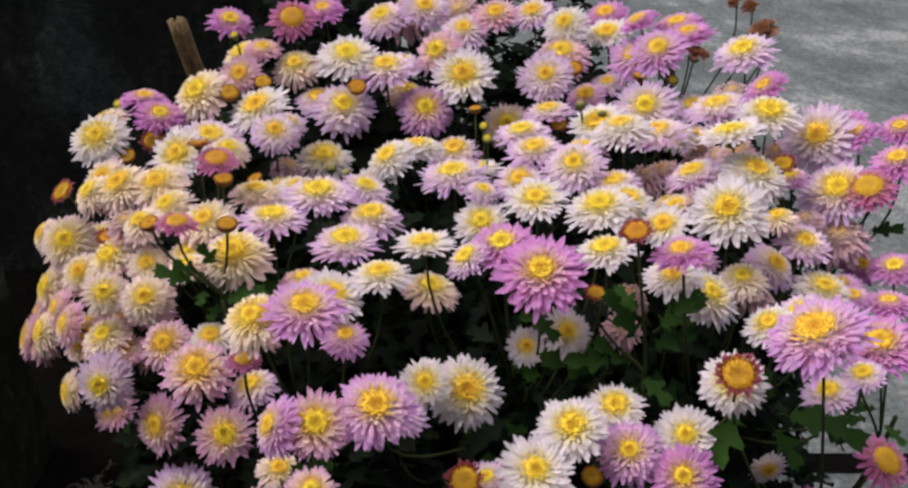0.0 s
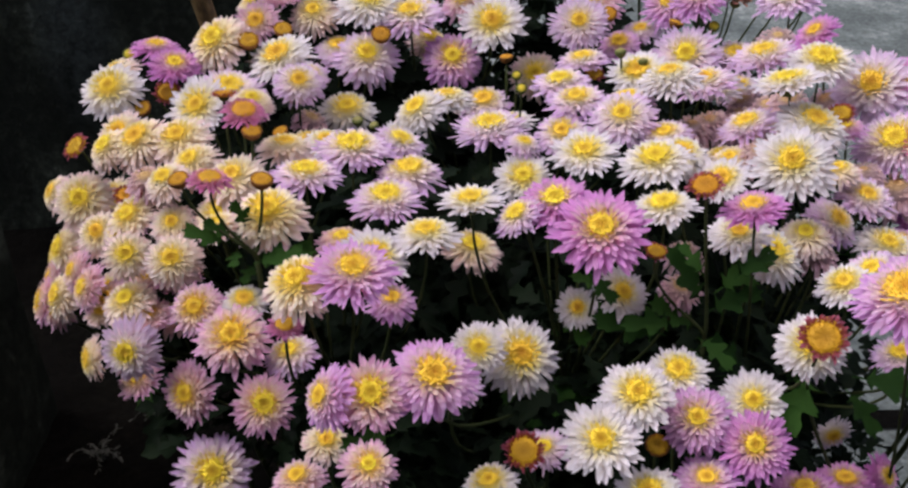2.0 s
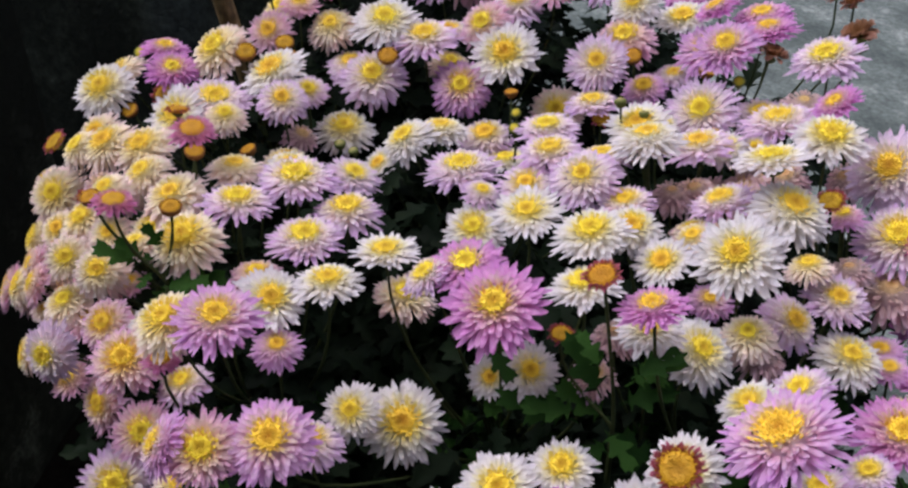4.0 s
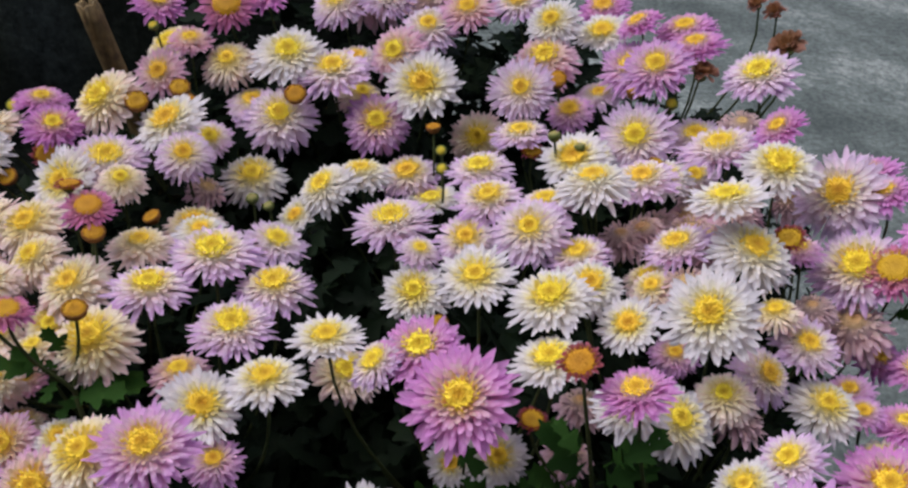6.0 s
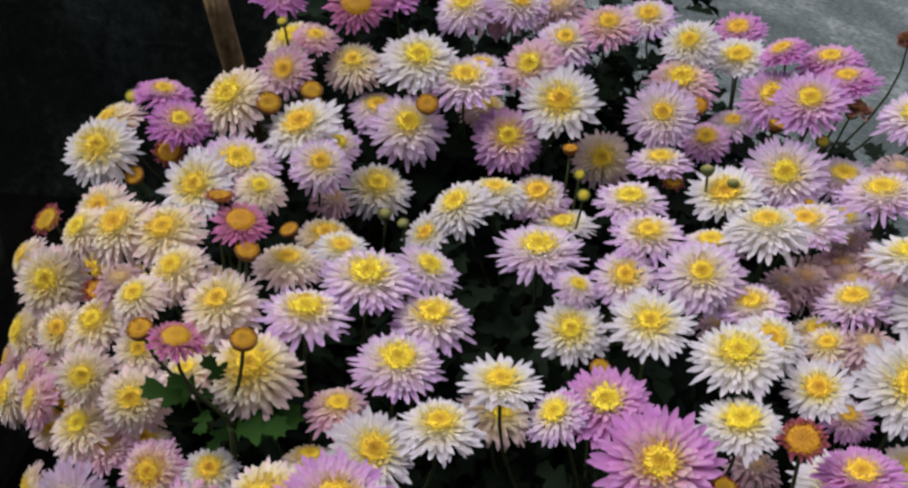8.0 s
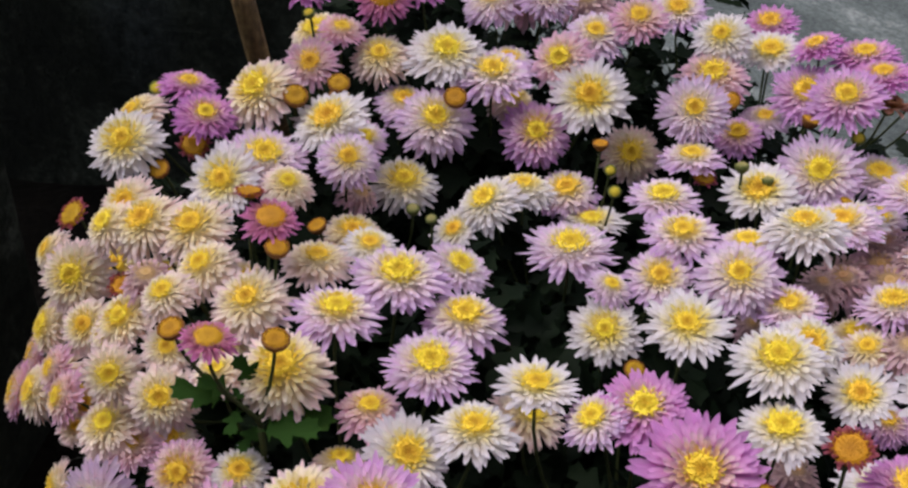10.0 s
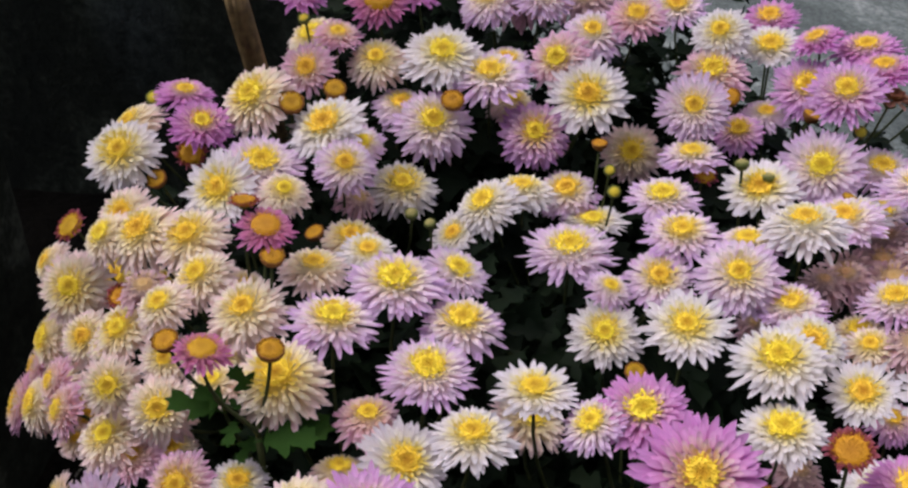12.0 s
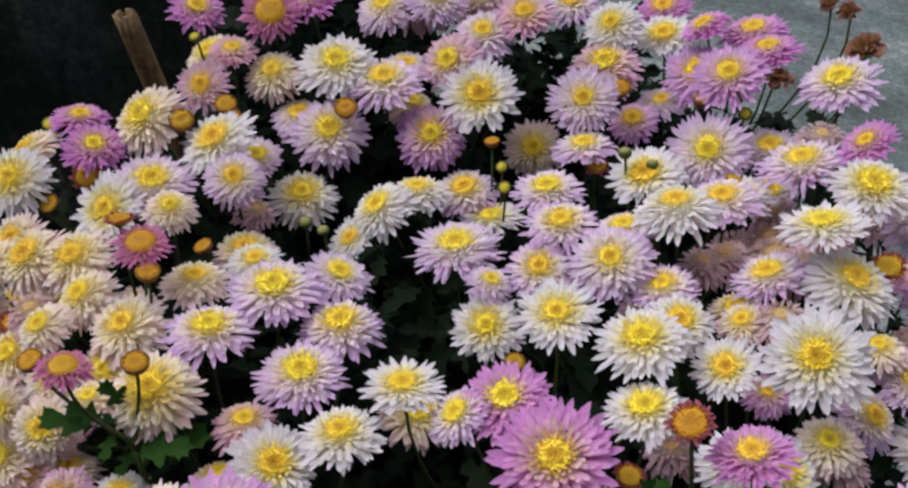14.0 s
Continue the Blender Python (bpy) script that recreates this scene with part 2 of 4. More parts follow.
def bamboo_material():
    m, nodes, links, bsdf = material("weathered_bamboo")
    n = noise_node(nodes, links, 60, 7, 0.7, None, (1, 1, 0.06))
    spots = noise_node(nodes, links, 90, 6, 0.65)
    r = ramp(nodes, [(0.38, (0.030, 0.018, 0.006)), (0.48, (0.120, 0.078, 0.026)), (0.58, (0.22, 0.15, 0.055)), (0.70, (0.32, 0.23, 0.10))])
    links.new(mixed(nodes, links, n.outputs[0], spots.outputs[0], 0.4), r.inputs[0])
    links.new(r.outputs[0], bsdf.inputs["Base Color"])
    bsdf.inputs["Roughness"].default_value = 0.7
    bump(nodes, links, bsdf, n.outputs[0], 0.6, 0.003)
    return m


M_CONCRETE, M_SOIL, M_BAMBOO = concrete_material(), soil_material(), bamboo_material()
# the left wall has weaker pale patches and no streak
M_WALL, M_WALL_LEFT = wall_material("black_mossy_plaster", 1.0, (-0.80, 0.52)), wall_material("black_plaster", 0.6)


# ---- helpers for meshes ----
def part(name, data, mat, parent=None, label=""):
    """Links mesh data (or a bmesh) as one object, under a thing or a part."""
    if isinstance(data, bmesh.types.BMesh):
        bm, data = data, bpy.data.meshes.new(name)
        bm.to_mesh(data)
        bm.free()
    if mat and not data.materials:
        data.materials.append(mat)
    ob = new(name, data)
    if parent:
        ob.parent = parent
    return tagged(ob, label)


def mesh_of(name, verts, faces, mat, uvs=None, smooth=True):
    me = bpy.data.meshes.new(name)
    me.from_pydata(verts, [], faces)
    if uvs is not None:
        layer = me.uv_layers.new(name="UVMap")
        index = np.empty(len(me.loops), dtype=np.int32)
        me.loops.foreach_get("vertex_index", index)
        layer.data.foreach_set("uv", np.asarray(uvs, dtype=np.float32)[index].ravel())
    if smooth:
        me.polygons.foreach_set("use_smooth", np.ones(len(me.polygons), dtype=bool))
    me.materials.append(mat)
    me.update()
    return me


def tube(points, radii, sides=6, cap=True):
    """Vertices and faces of a round tube through points."""
    verts, faces = [], []
    up = Vector((0.31, 0.21, 0.93))
    for i, p in enumerate(points):
        a, b = points[max(i - 1, 0)], points[min(i + 1, len(points) - 1)]
        t = (Vector(b) - Vector(a)).normalized()
        u = t.cross(up)
        u = u.normalized() if u.length > 1e-4 else Vector((1, 0, 0))
        w = t.cross(u)
        for k in range(sides):
            ang = 2 * math.pi * k / sides
            verts.append(tuple(Vector(p) + radii[i] * (math.cos(ang) * u + math.sin(ang) * w)))
    for i in range(len(points) - 1):
        for k in range(sides):
            j = (k + 1) % sides
            faces.append((i * sides + k, i * sides + j, (i + 1) * sides + j, (i + 1) * sides + k))
    if cap:
        faces.append(tuple(range(sides))[::-1])
        faces.append(tuple((len(points) - 1) * sides + k for k in range(sides)))
    return verts, faces


# ---- ground, bed and walls ----
def rough_sheet(name, x0, x1, y0, y1, nx, ny, height, mat):
    verts, faces = [], []
    for j in range(ny + 1):
        for i in range(nx + 1):
            x, y = x0 + (x1 - x0) * i / nx, y0 + (y1 - y0) * j / ny
            verts.append((x, y, height(x, y)))
    for j in range(ny):
        for i in range(nx):
            a = j * (nx + 1) + i
            faces.append((a, a + 1, a + nx + 2, a + nx + 1))
    return mesh_of(name, verts, faces, mat)


ground = new("ground", rough_sheet("ground", -60, 60, -60, 60, 60, 60, lambda x, y: 0.0, M_CONCRETE))
tagged(ground, "worn grey concrete yard with pale scuffed streaks", "ground", kind="structure")


def bed_height(x, y):
    edge = min(x + 2.5, 0.64 - x, y + 0.6, 2.1 - y)
    rise = max(0.0, min(1.0, edge / 0.12))
    lumps = 0.022 * noise.fractal((x * 7, y * 7, 0.3), 0.8, 2.1, 4)
    return -0.01 + 0.075 * rise * rise * (3 - 2 * rise) + (lumps if rise > 0 else 0.0) * rise


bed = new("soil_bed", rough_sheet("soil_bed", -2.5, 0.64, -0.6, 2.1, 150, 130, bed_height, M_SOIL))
tagged(bed, "dark soil bed under the flowering plants", "soil bed", kind="structure")


# a joint in the yard, filled with soil
joint = new("joint", rough_sheet("joint", 0.63, 2.4, 1.375, 1.425, 90, 6, lambda x, y: 0.004 + 0.004 * noise.noise((x * 30, y * 30, 0.0)) * min(1.0, (y - 1.375) / 0.01, (1.425 - y) / 0.01), M_SOIL))
tagged(joint, "dark soil-filled joint in the grey concrete yard", "joint", kind="structure")


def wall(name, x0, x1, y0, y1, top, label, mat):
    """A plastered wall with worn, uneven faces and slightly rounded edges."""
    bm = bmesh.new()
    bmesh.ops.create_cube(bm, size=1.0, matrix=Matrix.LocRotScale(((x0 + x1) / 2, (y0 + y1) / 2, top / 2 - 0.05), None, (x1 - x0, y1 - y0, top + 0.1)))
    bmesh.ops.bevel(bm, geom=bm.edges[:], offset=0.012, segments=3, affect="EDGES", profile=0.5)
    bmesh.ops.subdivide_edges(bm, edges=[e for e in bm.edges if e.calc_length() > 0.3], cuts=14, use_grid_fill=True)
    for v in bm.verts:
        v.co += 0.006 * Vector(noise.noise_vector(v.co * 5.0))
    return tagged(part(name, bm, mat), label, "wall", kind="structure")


wall("wall_back", -2.6, -0.12, 2.0, 2.24, 1.3, "black weather-stained plaster wall behind the flowers", M_WALL)
wall("wall_left", -0.985, -0.745, -0.9, 1.38, 1.0, "dark mossy plaster wall beside the flower bed", M_WALL_LEFT)
# added out of view: tall enough to keep front sky light off the lower heads
wall("wall_front", -2.6, 3.0, -1.54, -1.3, 4.0, "unseen dark wall added to block sky light from the front", M_WALL)


# ---- flower heads: shared meshes of unit width, face up, heart at the origin ----
def dome_height(r, droop):
    """Height of a full head at a distance from its heart: dented, then rounding down to the rim."""
    return 0.018 - droop * (0.10 * r * r + 0.55 * max(0.0, r - 0.22) ** 1.6)


def ring_head(name, rings, mat, seed, droop=1.0, ragged=1.0):
    """A spent head: a few ray petals in rings (count, tip radius, lift, width, length), creased and uneven."""
    rnd = random.Random(seed)
    verts, faces, uvs = [], [], []
    for count, radius, lift, width, length in rings:
        turn = rnd.random() * 6.28
        outer = radius > 0.36
        steps = (0.0, 0.35, 0.62, 0.84) if outer else (0.0, 0.45, 0.80)
        for k in range(count):
            ang = turn + 2 * math.pi * (k + rnd.uniform(-0.4, 0.4) * ragged) / count
            tip = radius * (rnd.uniform(0.82, 1.09) if outer else rnd.uniform(0.95, 1.05))
            root = max(0.09, tip - length)
            up = lift + rnd.uniform(-0.016, 0.016) * ragged * (1.0 if outer else 0.5)
            wide = width * rnd.uniform(0.8, 1.2)
            sway = rnd.uniform(-0.035, 0.035) * ragged
            twist = rnd.uniform(-0.5, 0.5) * ragged
            d, side = Vector((math.cos(ang), math.sin(ang), 0)), Vector((-math.sin(ang), math.cos(ang), 0))
            base = len(verts)
            for s in steps:
                r = root + (tip - root) * s
                z = dome_height(r, droop) - (0.035 if outer else 0.016) * (1 - s) + up * s
                w = wide * {0.0: 0.55, 0.35: 0.90, 0.45: 0.95, 0.62: 1.0, 0.80: 0.80, 0.84: 0.84}[s] * 0.5
                mid = d * r + side * sway * s * s + Vector((0, 0, z))
                trough = Vector((0, 0, (0.25 if outer else 0.12) * w))
                roll = Vector((0, 0, twist * w * s))
                verts += [tuple(mid - side * w + trough - roll), tuple(mid), tuple(mid + side * w + trough + roll)]
                uvs += [(r / 0.5, s)] * 3
            verts.append(tuple(d * tip + side * sway * 1.3 + Vector((0, 0, dome_height(tip, droop) + up * 0.9))))
            uvs.append((tip / 0.5, 1.0))
            for i in range(len(steps) - 1):
                a = base + 3 * i
                faces += [(a, a + 1, a + 4, a + 3), (a + 1, a + 2, a + 5, a + 4)]
            a = base + 3 * (len(steps) - 1)
            faces += [(a, a + 1, a + 3), (a + 1, a + 2, a + 3)]
    return mesh_of(name, verts, faces, mat, uvs)


def petal_head(name, mat, seed, count=215, depth=0.15, flare=-14, lift=62, reach=0.265, width=0.078, curl=30, start=25, ragged=1.0):
    """A cushion of scooped petals set in a spiral over a domed core: short and upright round the heart, long and flat at the rim.
    flare, lift and curl are the tilts in degrees of the outermost and innermost petals and of the tips."""
    rnd = random.Random(seed)
    verts, faces, uvs = [], [], []
    wide_core, last = 0.255, 104
    steps = (0.0, 0.38, 0.72, 0.91)
    for n in range(count):
        q = ((n + 0.5) / count) ** 0.86
        q = min(1.0, max(0.0, q + rnd.uniform(-0.035, 0.035) * ragged))
        theta = radians(start + (last - start) * q)
        ang = n * 2.39996 + rnd.uniform(-0.13, 0.13) * ragged
        d, side = Vector((math.cos(ang), math.sin(ang), 0)), Vector((-math.sin(ang), math.cos(ang), 0))
        tilt = radians(lift * (1 - q) ** 2 + flare * q ** 1.6 + rnd.uniform(-9, 9) * ragged)
        long = (0.06 + (reach - 0.06) * q ** 1.5) * rnd.uniform(0.78, 1.18)
        wide = (0.026 + (width - 0.026) * q) * rnd.uniform(0.82, 1.18)
        bend = radians(curl * (1.0 - 0.75 * q) + rnd.uniform(-16, 16) * ragged)
        scoop = 0.75 - 0.35 * q
        point = min(1.0, max(0.0, (q - 0.35) / 0.4))
        shape = (0.50, 0.88 + 0.08 * point, 1.0 - 0.20 * point, 0.66 - 0.26 * point, 0.0)
        twist, sway = rnd.uniform(-0.45, 0.45) * ragged, rnd.uniform(-0.16, 0.16) * ragged
        at = d * wide_core * math.sin(theta) + Vector((0, 0, depth * (math.cos(theta) - math.cos(radians(start)))))
        tip_r = (wide_core * math.sin(theta) + long * math.cos(tilt)) / 0.5
        base, before = len(verts), 0.0
        for s, fat in zip(steps + (1.0,), shape):
            e = tilt + bend * s * s
            ahead = (d * math.cos(e) + Vector((0, 0, math.sin(e))) + side * sway * s).normalized()
            at = at + ahead * long * (s - before)
            before = s
            up = ahead.cross(side)
            u = 0.35 * math.hypot(at.x, at.y) / 0.5 + 0.65 * tip_r
            if fat == 0.0:
                verts.append(tuple(at + up * 0.2 * scoop * wide))
                uvs.append((u, 1.0))
                break
            w = 0.5 * wide * fat
            roll = up * twist * w * s
            verts += [tuple(at - side * w + up * scoop * w - roll), tuple(at), tuple(at + side * w + up * scoop * w + roll)]
            uvs += [(u, s)] * 3
        for i in range(3):
            a = base + 3 * i
            faces += [(a, a + 1, a + 4, a + 3), (a + 1, a + 2, a + 5, a + 4)]
        a = base + 9
        faces += [(a, a + 1, a + 3), (a + 1, a + 2, a + 3)]
    # full heads are all of one width
    spans = sorted(math.hypot(v[0], v[1]) for v in verts)
    grow = 0.525 / spans[int(0.985 * len(spans))]
    verts = [(x * grow, y * grow, z * grow) for x, y, z in verts]
    wide_core, depth = wide_core * grow, depth * grow
    # the core that carries the petals
    base, sides = len(verts), 20
    for i in range(6):
        theta = radians(start - 6 + (118 - start) * i / 5)
        for k in range(sides):
            a = 2 * math.pi * k / sides
            r = wide_core * math.sin(theta) * rnd.uniform(0.95, 1.0)
            verts.append((r * math.cos(a), r * math.sin(a), depth * (math.cos(theta) - math.cos(radians(start))) - 0.008))
            uvs.append((r / 0.5 + 0.10 * i, 0.3))
    for i in range(5):
        for k in range(sides):
            j = (k + 1) % sides
            faces.append((base + i * sides + k, base + (i + 1) * sides + k, base + (i + 1) * sides + j, base + i * sides + j))
    return mesh_of(name, verts, faces, mat, uvs)


def disc_head(name, radius, dome, mat, seed, florets=110, size=0.8, dent=0.35, low=-0.10, loose=1.05):
    """The heart: a low dome studded with small florets in a spiral, dented in the middle."""
    rnd = random.Random(seed)
    verts, faces, uvs = [], [], []

    def top(q):
        return dome * (1 - min(q, 1.15) ** 2) * (1 - dent * math.exp(-((q / 0.55) ** 2)) * 1.5)

    rings, sides = 5, 16
    verts.append((0, 0, top(0)))
    uvs.append((0, 0))
    for i in range(1, rings + 1):
        q = i / rings
        for k in range(sides):
            a = 2 * math.pi * k / sides
            verts.append((radius * q * math.cos(a), radius * q * math.sin(a), top(q) if i < rings else low * 0.4))
            uvs.append((q, 0))
    for k in range(sides):
        faces.append((0, 1 + k, 1 + (k + 1) % sides))
    for i in range(rings - 1):
        for k in range(sides):
            a, b = 1 + i * sides + k, 1 + i * sides + (k + 1) % sides
            faces.append((a, a + sides, b + sides, b))
    for n in range(florets):
        q = math.sqrt((n + 0.5) / florets)
        a = n * 2.39996 + rnd.uniform(-0.12, 0.12)
        q = min(loose, q * rnd.uniform(0.96, loose if q > 0.6 else 1.05))
        c = Vector((radius * q * math.cos(a), radius * q * math.sin(a), top(q) - 0.004))
        w = size * radius * rnd.uniform(0.065, 0.10)
        h = size * radius * rnd.uniform(0.10, 0.20)
        out = Vector((c.x, c.y, 0)) * 0.5 * q / max(radius, 1e-3) * h + Vector((0, 0, h))
        base = len(verts)
        for k in range(4):
            b = a + k * 1.5708
            verts.append((c.x + w * math.cos(b), c.y + w * math.sin(b), c.z))
        for k in range(4):
            b = a + k * 1.5708
            verts.append((c.x + out.x + 0.7 * w * math.cos(b), c.y + out.y + 0.7 * w * math.sin(b), c.z + out.z))
        uvs += [(q, 1)] * 8
        for k in range(4):
            j = (k + 1) % 4
            faces.append((base + k, base + j, base + 4 + j, base + 4 + k))
        faces.append((base + 4, base + 5, base + 6, base + 7))
    return mesh_of(name, verts, faces, mat, uvs)


def cup(name, profile, mat, sides=14, seed=1):
    """A lathed cup or bud from (radius, height) pairs, with a slightly scalloped edge."""
    rnd = random.Random(seed)
    verts, faces, uvs = [], [], []
    for i, (r, z) in enumerate(profile):
        for k in range(sides):
            a = 2 * math.pi * k / sides
            s = 1 + (0.06 if k % 2 else -0.04) * (i / len(profile)) + rnd.uniform(-0.02, 0.02)
            verts.append((r * s * math.cos(a), r * s * math.sin(a), z))
            uvs.append((i / (len(profile) - 1), k / sides))
    for i in range(len(profile) - 1):
        for k in range(sides):
            j = (k + 1) % sides
            faces.append((i * sides + k, i * sides + j, (i + 1) * sides + j, (i + 1) * sides + k))
    return mesh_of(name, verts, faces, mat, uvs)


SHORT = [(26, 0.50, 0.05, 0.060, 0.24), (30, 0.47, 0.09, 0.055, 0.20), (34, 0.43, 0.12, 0.050, 0.14)]
CURLED = [(9, 0.50, 0.02, 0.20, 0.35), (12, 0.47, 0.16, 0.19, 0.35), (12, 0.40, 0.26, 0.17, 0.32), (10, 0.28, 0.26, 0.15, 0.2), (8, 0.16, 0.22, 0.12, 0.1)]

# count, depth, flare, lift, reach, width, curl
STARRY = dict(count=165, depth=0.11, flare=4, lift=44, reach=0.33, width=0.098, curl=14)
CUSHION = dict(count=215, depth=0.14, flare=-8, lift=46, reach=0.31, width=0.088, curl=22)
POMPON = dict(count=235, depth=0.17, flare=-22, lift=46, reach=0.30, width=0.084, curl=26)
QUILLED = dict(count=265, depth=0.15, flare=-6, lift=52, reach=0.32, width=0.072, curl=38)
SKIRT = dict(count=235, depth=0.20, flare=-34, lift=42, reach=0.30, width=0.086, curl=20)
SAGGED = dict(count=130, depth=0.20, flare=-62, lift=40, reach=0.27, width=0.082, curl=8, ragged=1.7)

PETALS = {
    "w": [petal_head("petals_white", M_WHITE, 10 + i, **(STARRY, CUSHION, POMPON)[i % 3]) for i in range(6)],
    "l": [petal_head("petals_lilac", M_LILAC, 30 + i, **(CUSHION, QUILLED, POMPON)[i % 3]) for i in range(6)],
    "c": [petal_head("petals_cream", M_CREAM, 130 + i, **(SKIRT, POMPON)[i % 2]) for i in range(4)],
    "m": [petal_head("petals_rose", M_MID, 150 + i, **(QUILLED, POMPON)[i % 2]) for i in range(4)],
    "p": [petal_head("petals_pink", M_PINK, 50 + i, **(QUILLED, CUSHION)[i % 2]) for i in range(4)],
    "k": [petal_head("petals_peach", M_PEACH, 170 + i, **(QUILLED, POMPON)[i % 2]) for i in range(4)],
    "r": [petal_head("petals_crimson", M_CRIMSON, 60 + i, count=150, depth=0.16, flare=-16, lift=40, reach=0.26, width=0.074, curl=30, start=52) for i in range(2)],
    "f": [petal_head("petals_faded", M_FADED, 70 + i, **SAGGED) for i in range(3)],
    "q": [ring_head("petals_rust", SHORT, M_RUST, 80 + i, 1.0, 2.0) for i in range(3)],
    "x": [ring_head("petals_wilted", CURLED, M_WILTED, 90 + i, 1.0, 2.2) for i in range(2)],
}
DISCS = {
    "full": [disc_head("disc", (0.132, 0.118, 0.144, 0.126, 0.150)[i], 0.040, M_DISC, 5 + i, 125, 1.2, (0.55, 0.75, 0.65, 0.4, 0.8)[i], 0.0, 1.42) for i in range(5)],
    "old": [disc_head("disc", 0.42, 0.12, M_DISC_OLD, 15 + i, 170, 0.62, (0.5, 0.75)[i], -0.3, 1.1) for i in range(2)],
    "dim": [disc_head("disc", 0.12, 0.02, M_DISC_FADED, 29, 60, 0.6, 0.3)],
    "wide": [disc_head("disc", 0.245, 0.06, M_DISC_OLD, 28, 150, 0.5, 0.3)],
    "rust": [disc_head("disc", 0.35, 0.11, M_DISC_OLD, 25 + i, 180, 0.62, (0.35, 0.6)[i], -0.2, 1.15) for i in range(2)],
    "bud": [disc_head("disc", 0.40, 0.16, M_BUD, 35, 80, 0.8, 0.12, -0.3)],
    "green": [disc_head("disc", 0.44, 0.24, M_BUD_GREEN, 36, 60, 0.6, 0.0, -0.3)],
}
CALYX = cup("calyx", [(0.035, -0.30), (0.11, -0.265), (0.17, -0.20), (0.19, -0.14)], M_CALYX)
BUD_CUP = cup("calyx", [(0.06, -0.62), (0.28, -0.52), (0.44, -0.30), (0.49, -0.08), (0.45, 0.06), (0.38, 0.08)], M_CALYX, 16)
OLD_CUP = cup("calyx", [(0.06, -0.50), (0.24, -0.42), (0.42, -0.22), (0.485, 0.00), (0.46, 0.05), (0.41, 0.04)], M_HUSK, 20)


def leaf_points(length, steps, seed, curl=0.25, bend=0.2):
    """A chrysanthemum leaf: deep lobes with pointed teeth, folded along the midrib, tip bent down. Lies along +x, faces +z."""
    rnd = random.Random(seed)
    verts, faces = [], []
    for i in range(steps + 1):
        s = i / steps
        body = 0.34 * math.sin(math.pi * min(1, s * 0.90 + 0.06)) ** 0.9
        u = (3.0 * s + 0.15) % 1.0
        tooth = u / 0.72 if u < 0.72 else (1 - u) / 0.28
        lobe = 0.26 + 0.66 * tooth ** 1.2 + 0.10 * ((i % 3) - 1) * tooth
        w = length * body * lobe * rnd.uniform(0.88, 1.12) if 0 < s < 1 else 0.010 * length
        if s < 0.14:
            w = 0.012 * length
        z = -bend * length * s * s
        sweep = 0.17 * length * (lobe - 0.3)
        x = length * s
        verts += [(x + sweep, w, z + curl * w), (x, 0, z), (x + sweep, -w * rnd.uniform(0.9, 1.1), z + curl * w)]
    for i in range(steps):
        a = 3 * i
        faces += [(a, a + 1, a + 4, a + 3), (a + 1, a + 2, a + 5, a + 4)]
    return verts, faces


LEAVES = [mesh_of("leaf", *leaf_points(1.0, 30, 200 + i, (0.15, 0.35, 0.25)[i], (0.15, 0.30, 0.22)[i]), M_LEAF) for i in range(3)]

# ---- the plants ----
ROOTS = [(-0.25, 0.86), (-0.16, 0.74), (0.06, 0.72), (0.24, 0.74), (-0.22, 1.04), (0.00, 0.98), (0.22, 1.02), (0.38, 0.94), (-0.06, 1.22), (0.22, 1.22)]
plants, heads_of = [], {}
for rx, ry in ROOTS:
    plant = new("chrysanthemum_plant")
    plant.location = (rx, ry, 0.05)
    tagged(plant, "bushy chrysanthemum plant with lilac, pink and white flowers in soil", "flowering plant", "chrysanthemum plants in the bed")
    plants.append(plant)
    heads_of[plant.name] = []
HEART = Vector((0.0, 0.98, 0.44))
taken = {}


def pick(pool, key):
    taken[key] = taken.get(key, 0) + 1
    return pool[taken[key] % len(pool)]


def facing(p, rnd):
    """Heads look outwards and up from the bush's heart, and a little to the open side."""
    d = (p - HEART).normalized()
    if d.y > 0:
        d.y *= 0.25
    d = d * 0.72 + Vector((0.0, -0.10, 0.60)) + 0.16 * Vector((rnd.uniform(-1, 1), rnd.uniform(-1, 1), 0))
    return d.normalized()


head_rnd = random.Random(7)


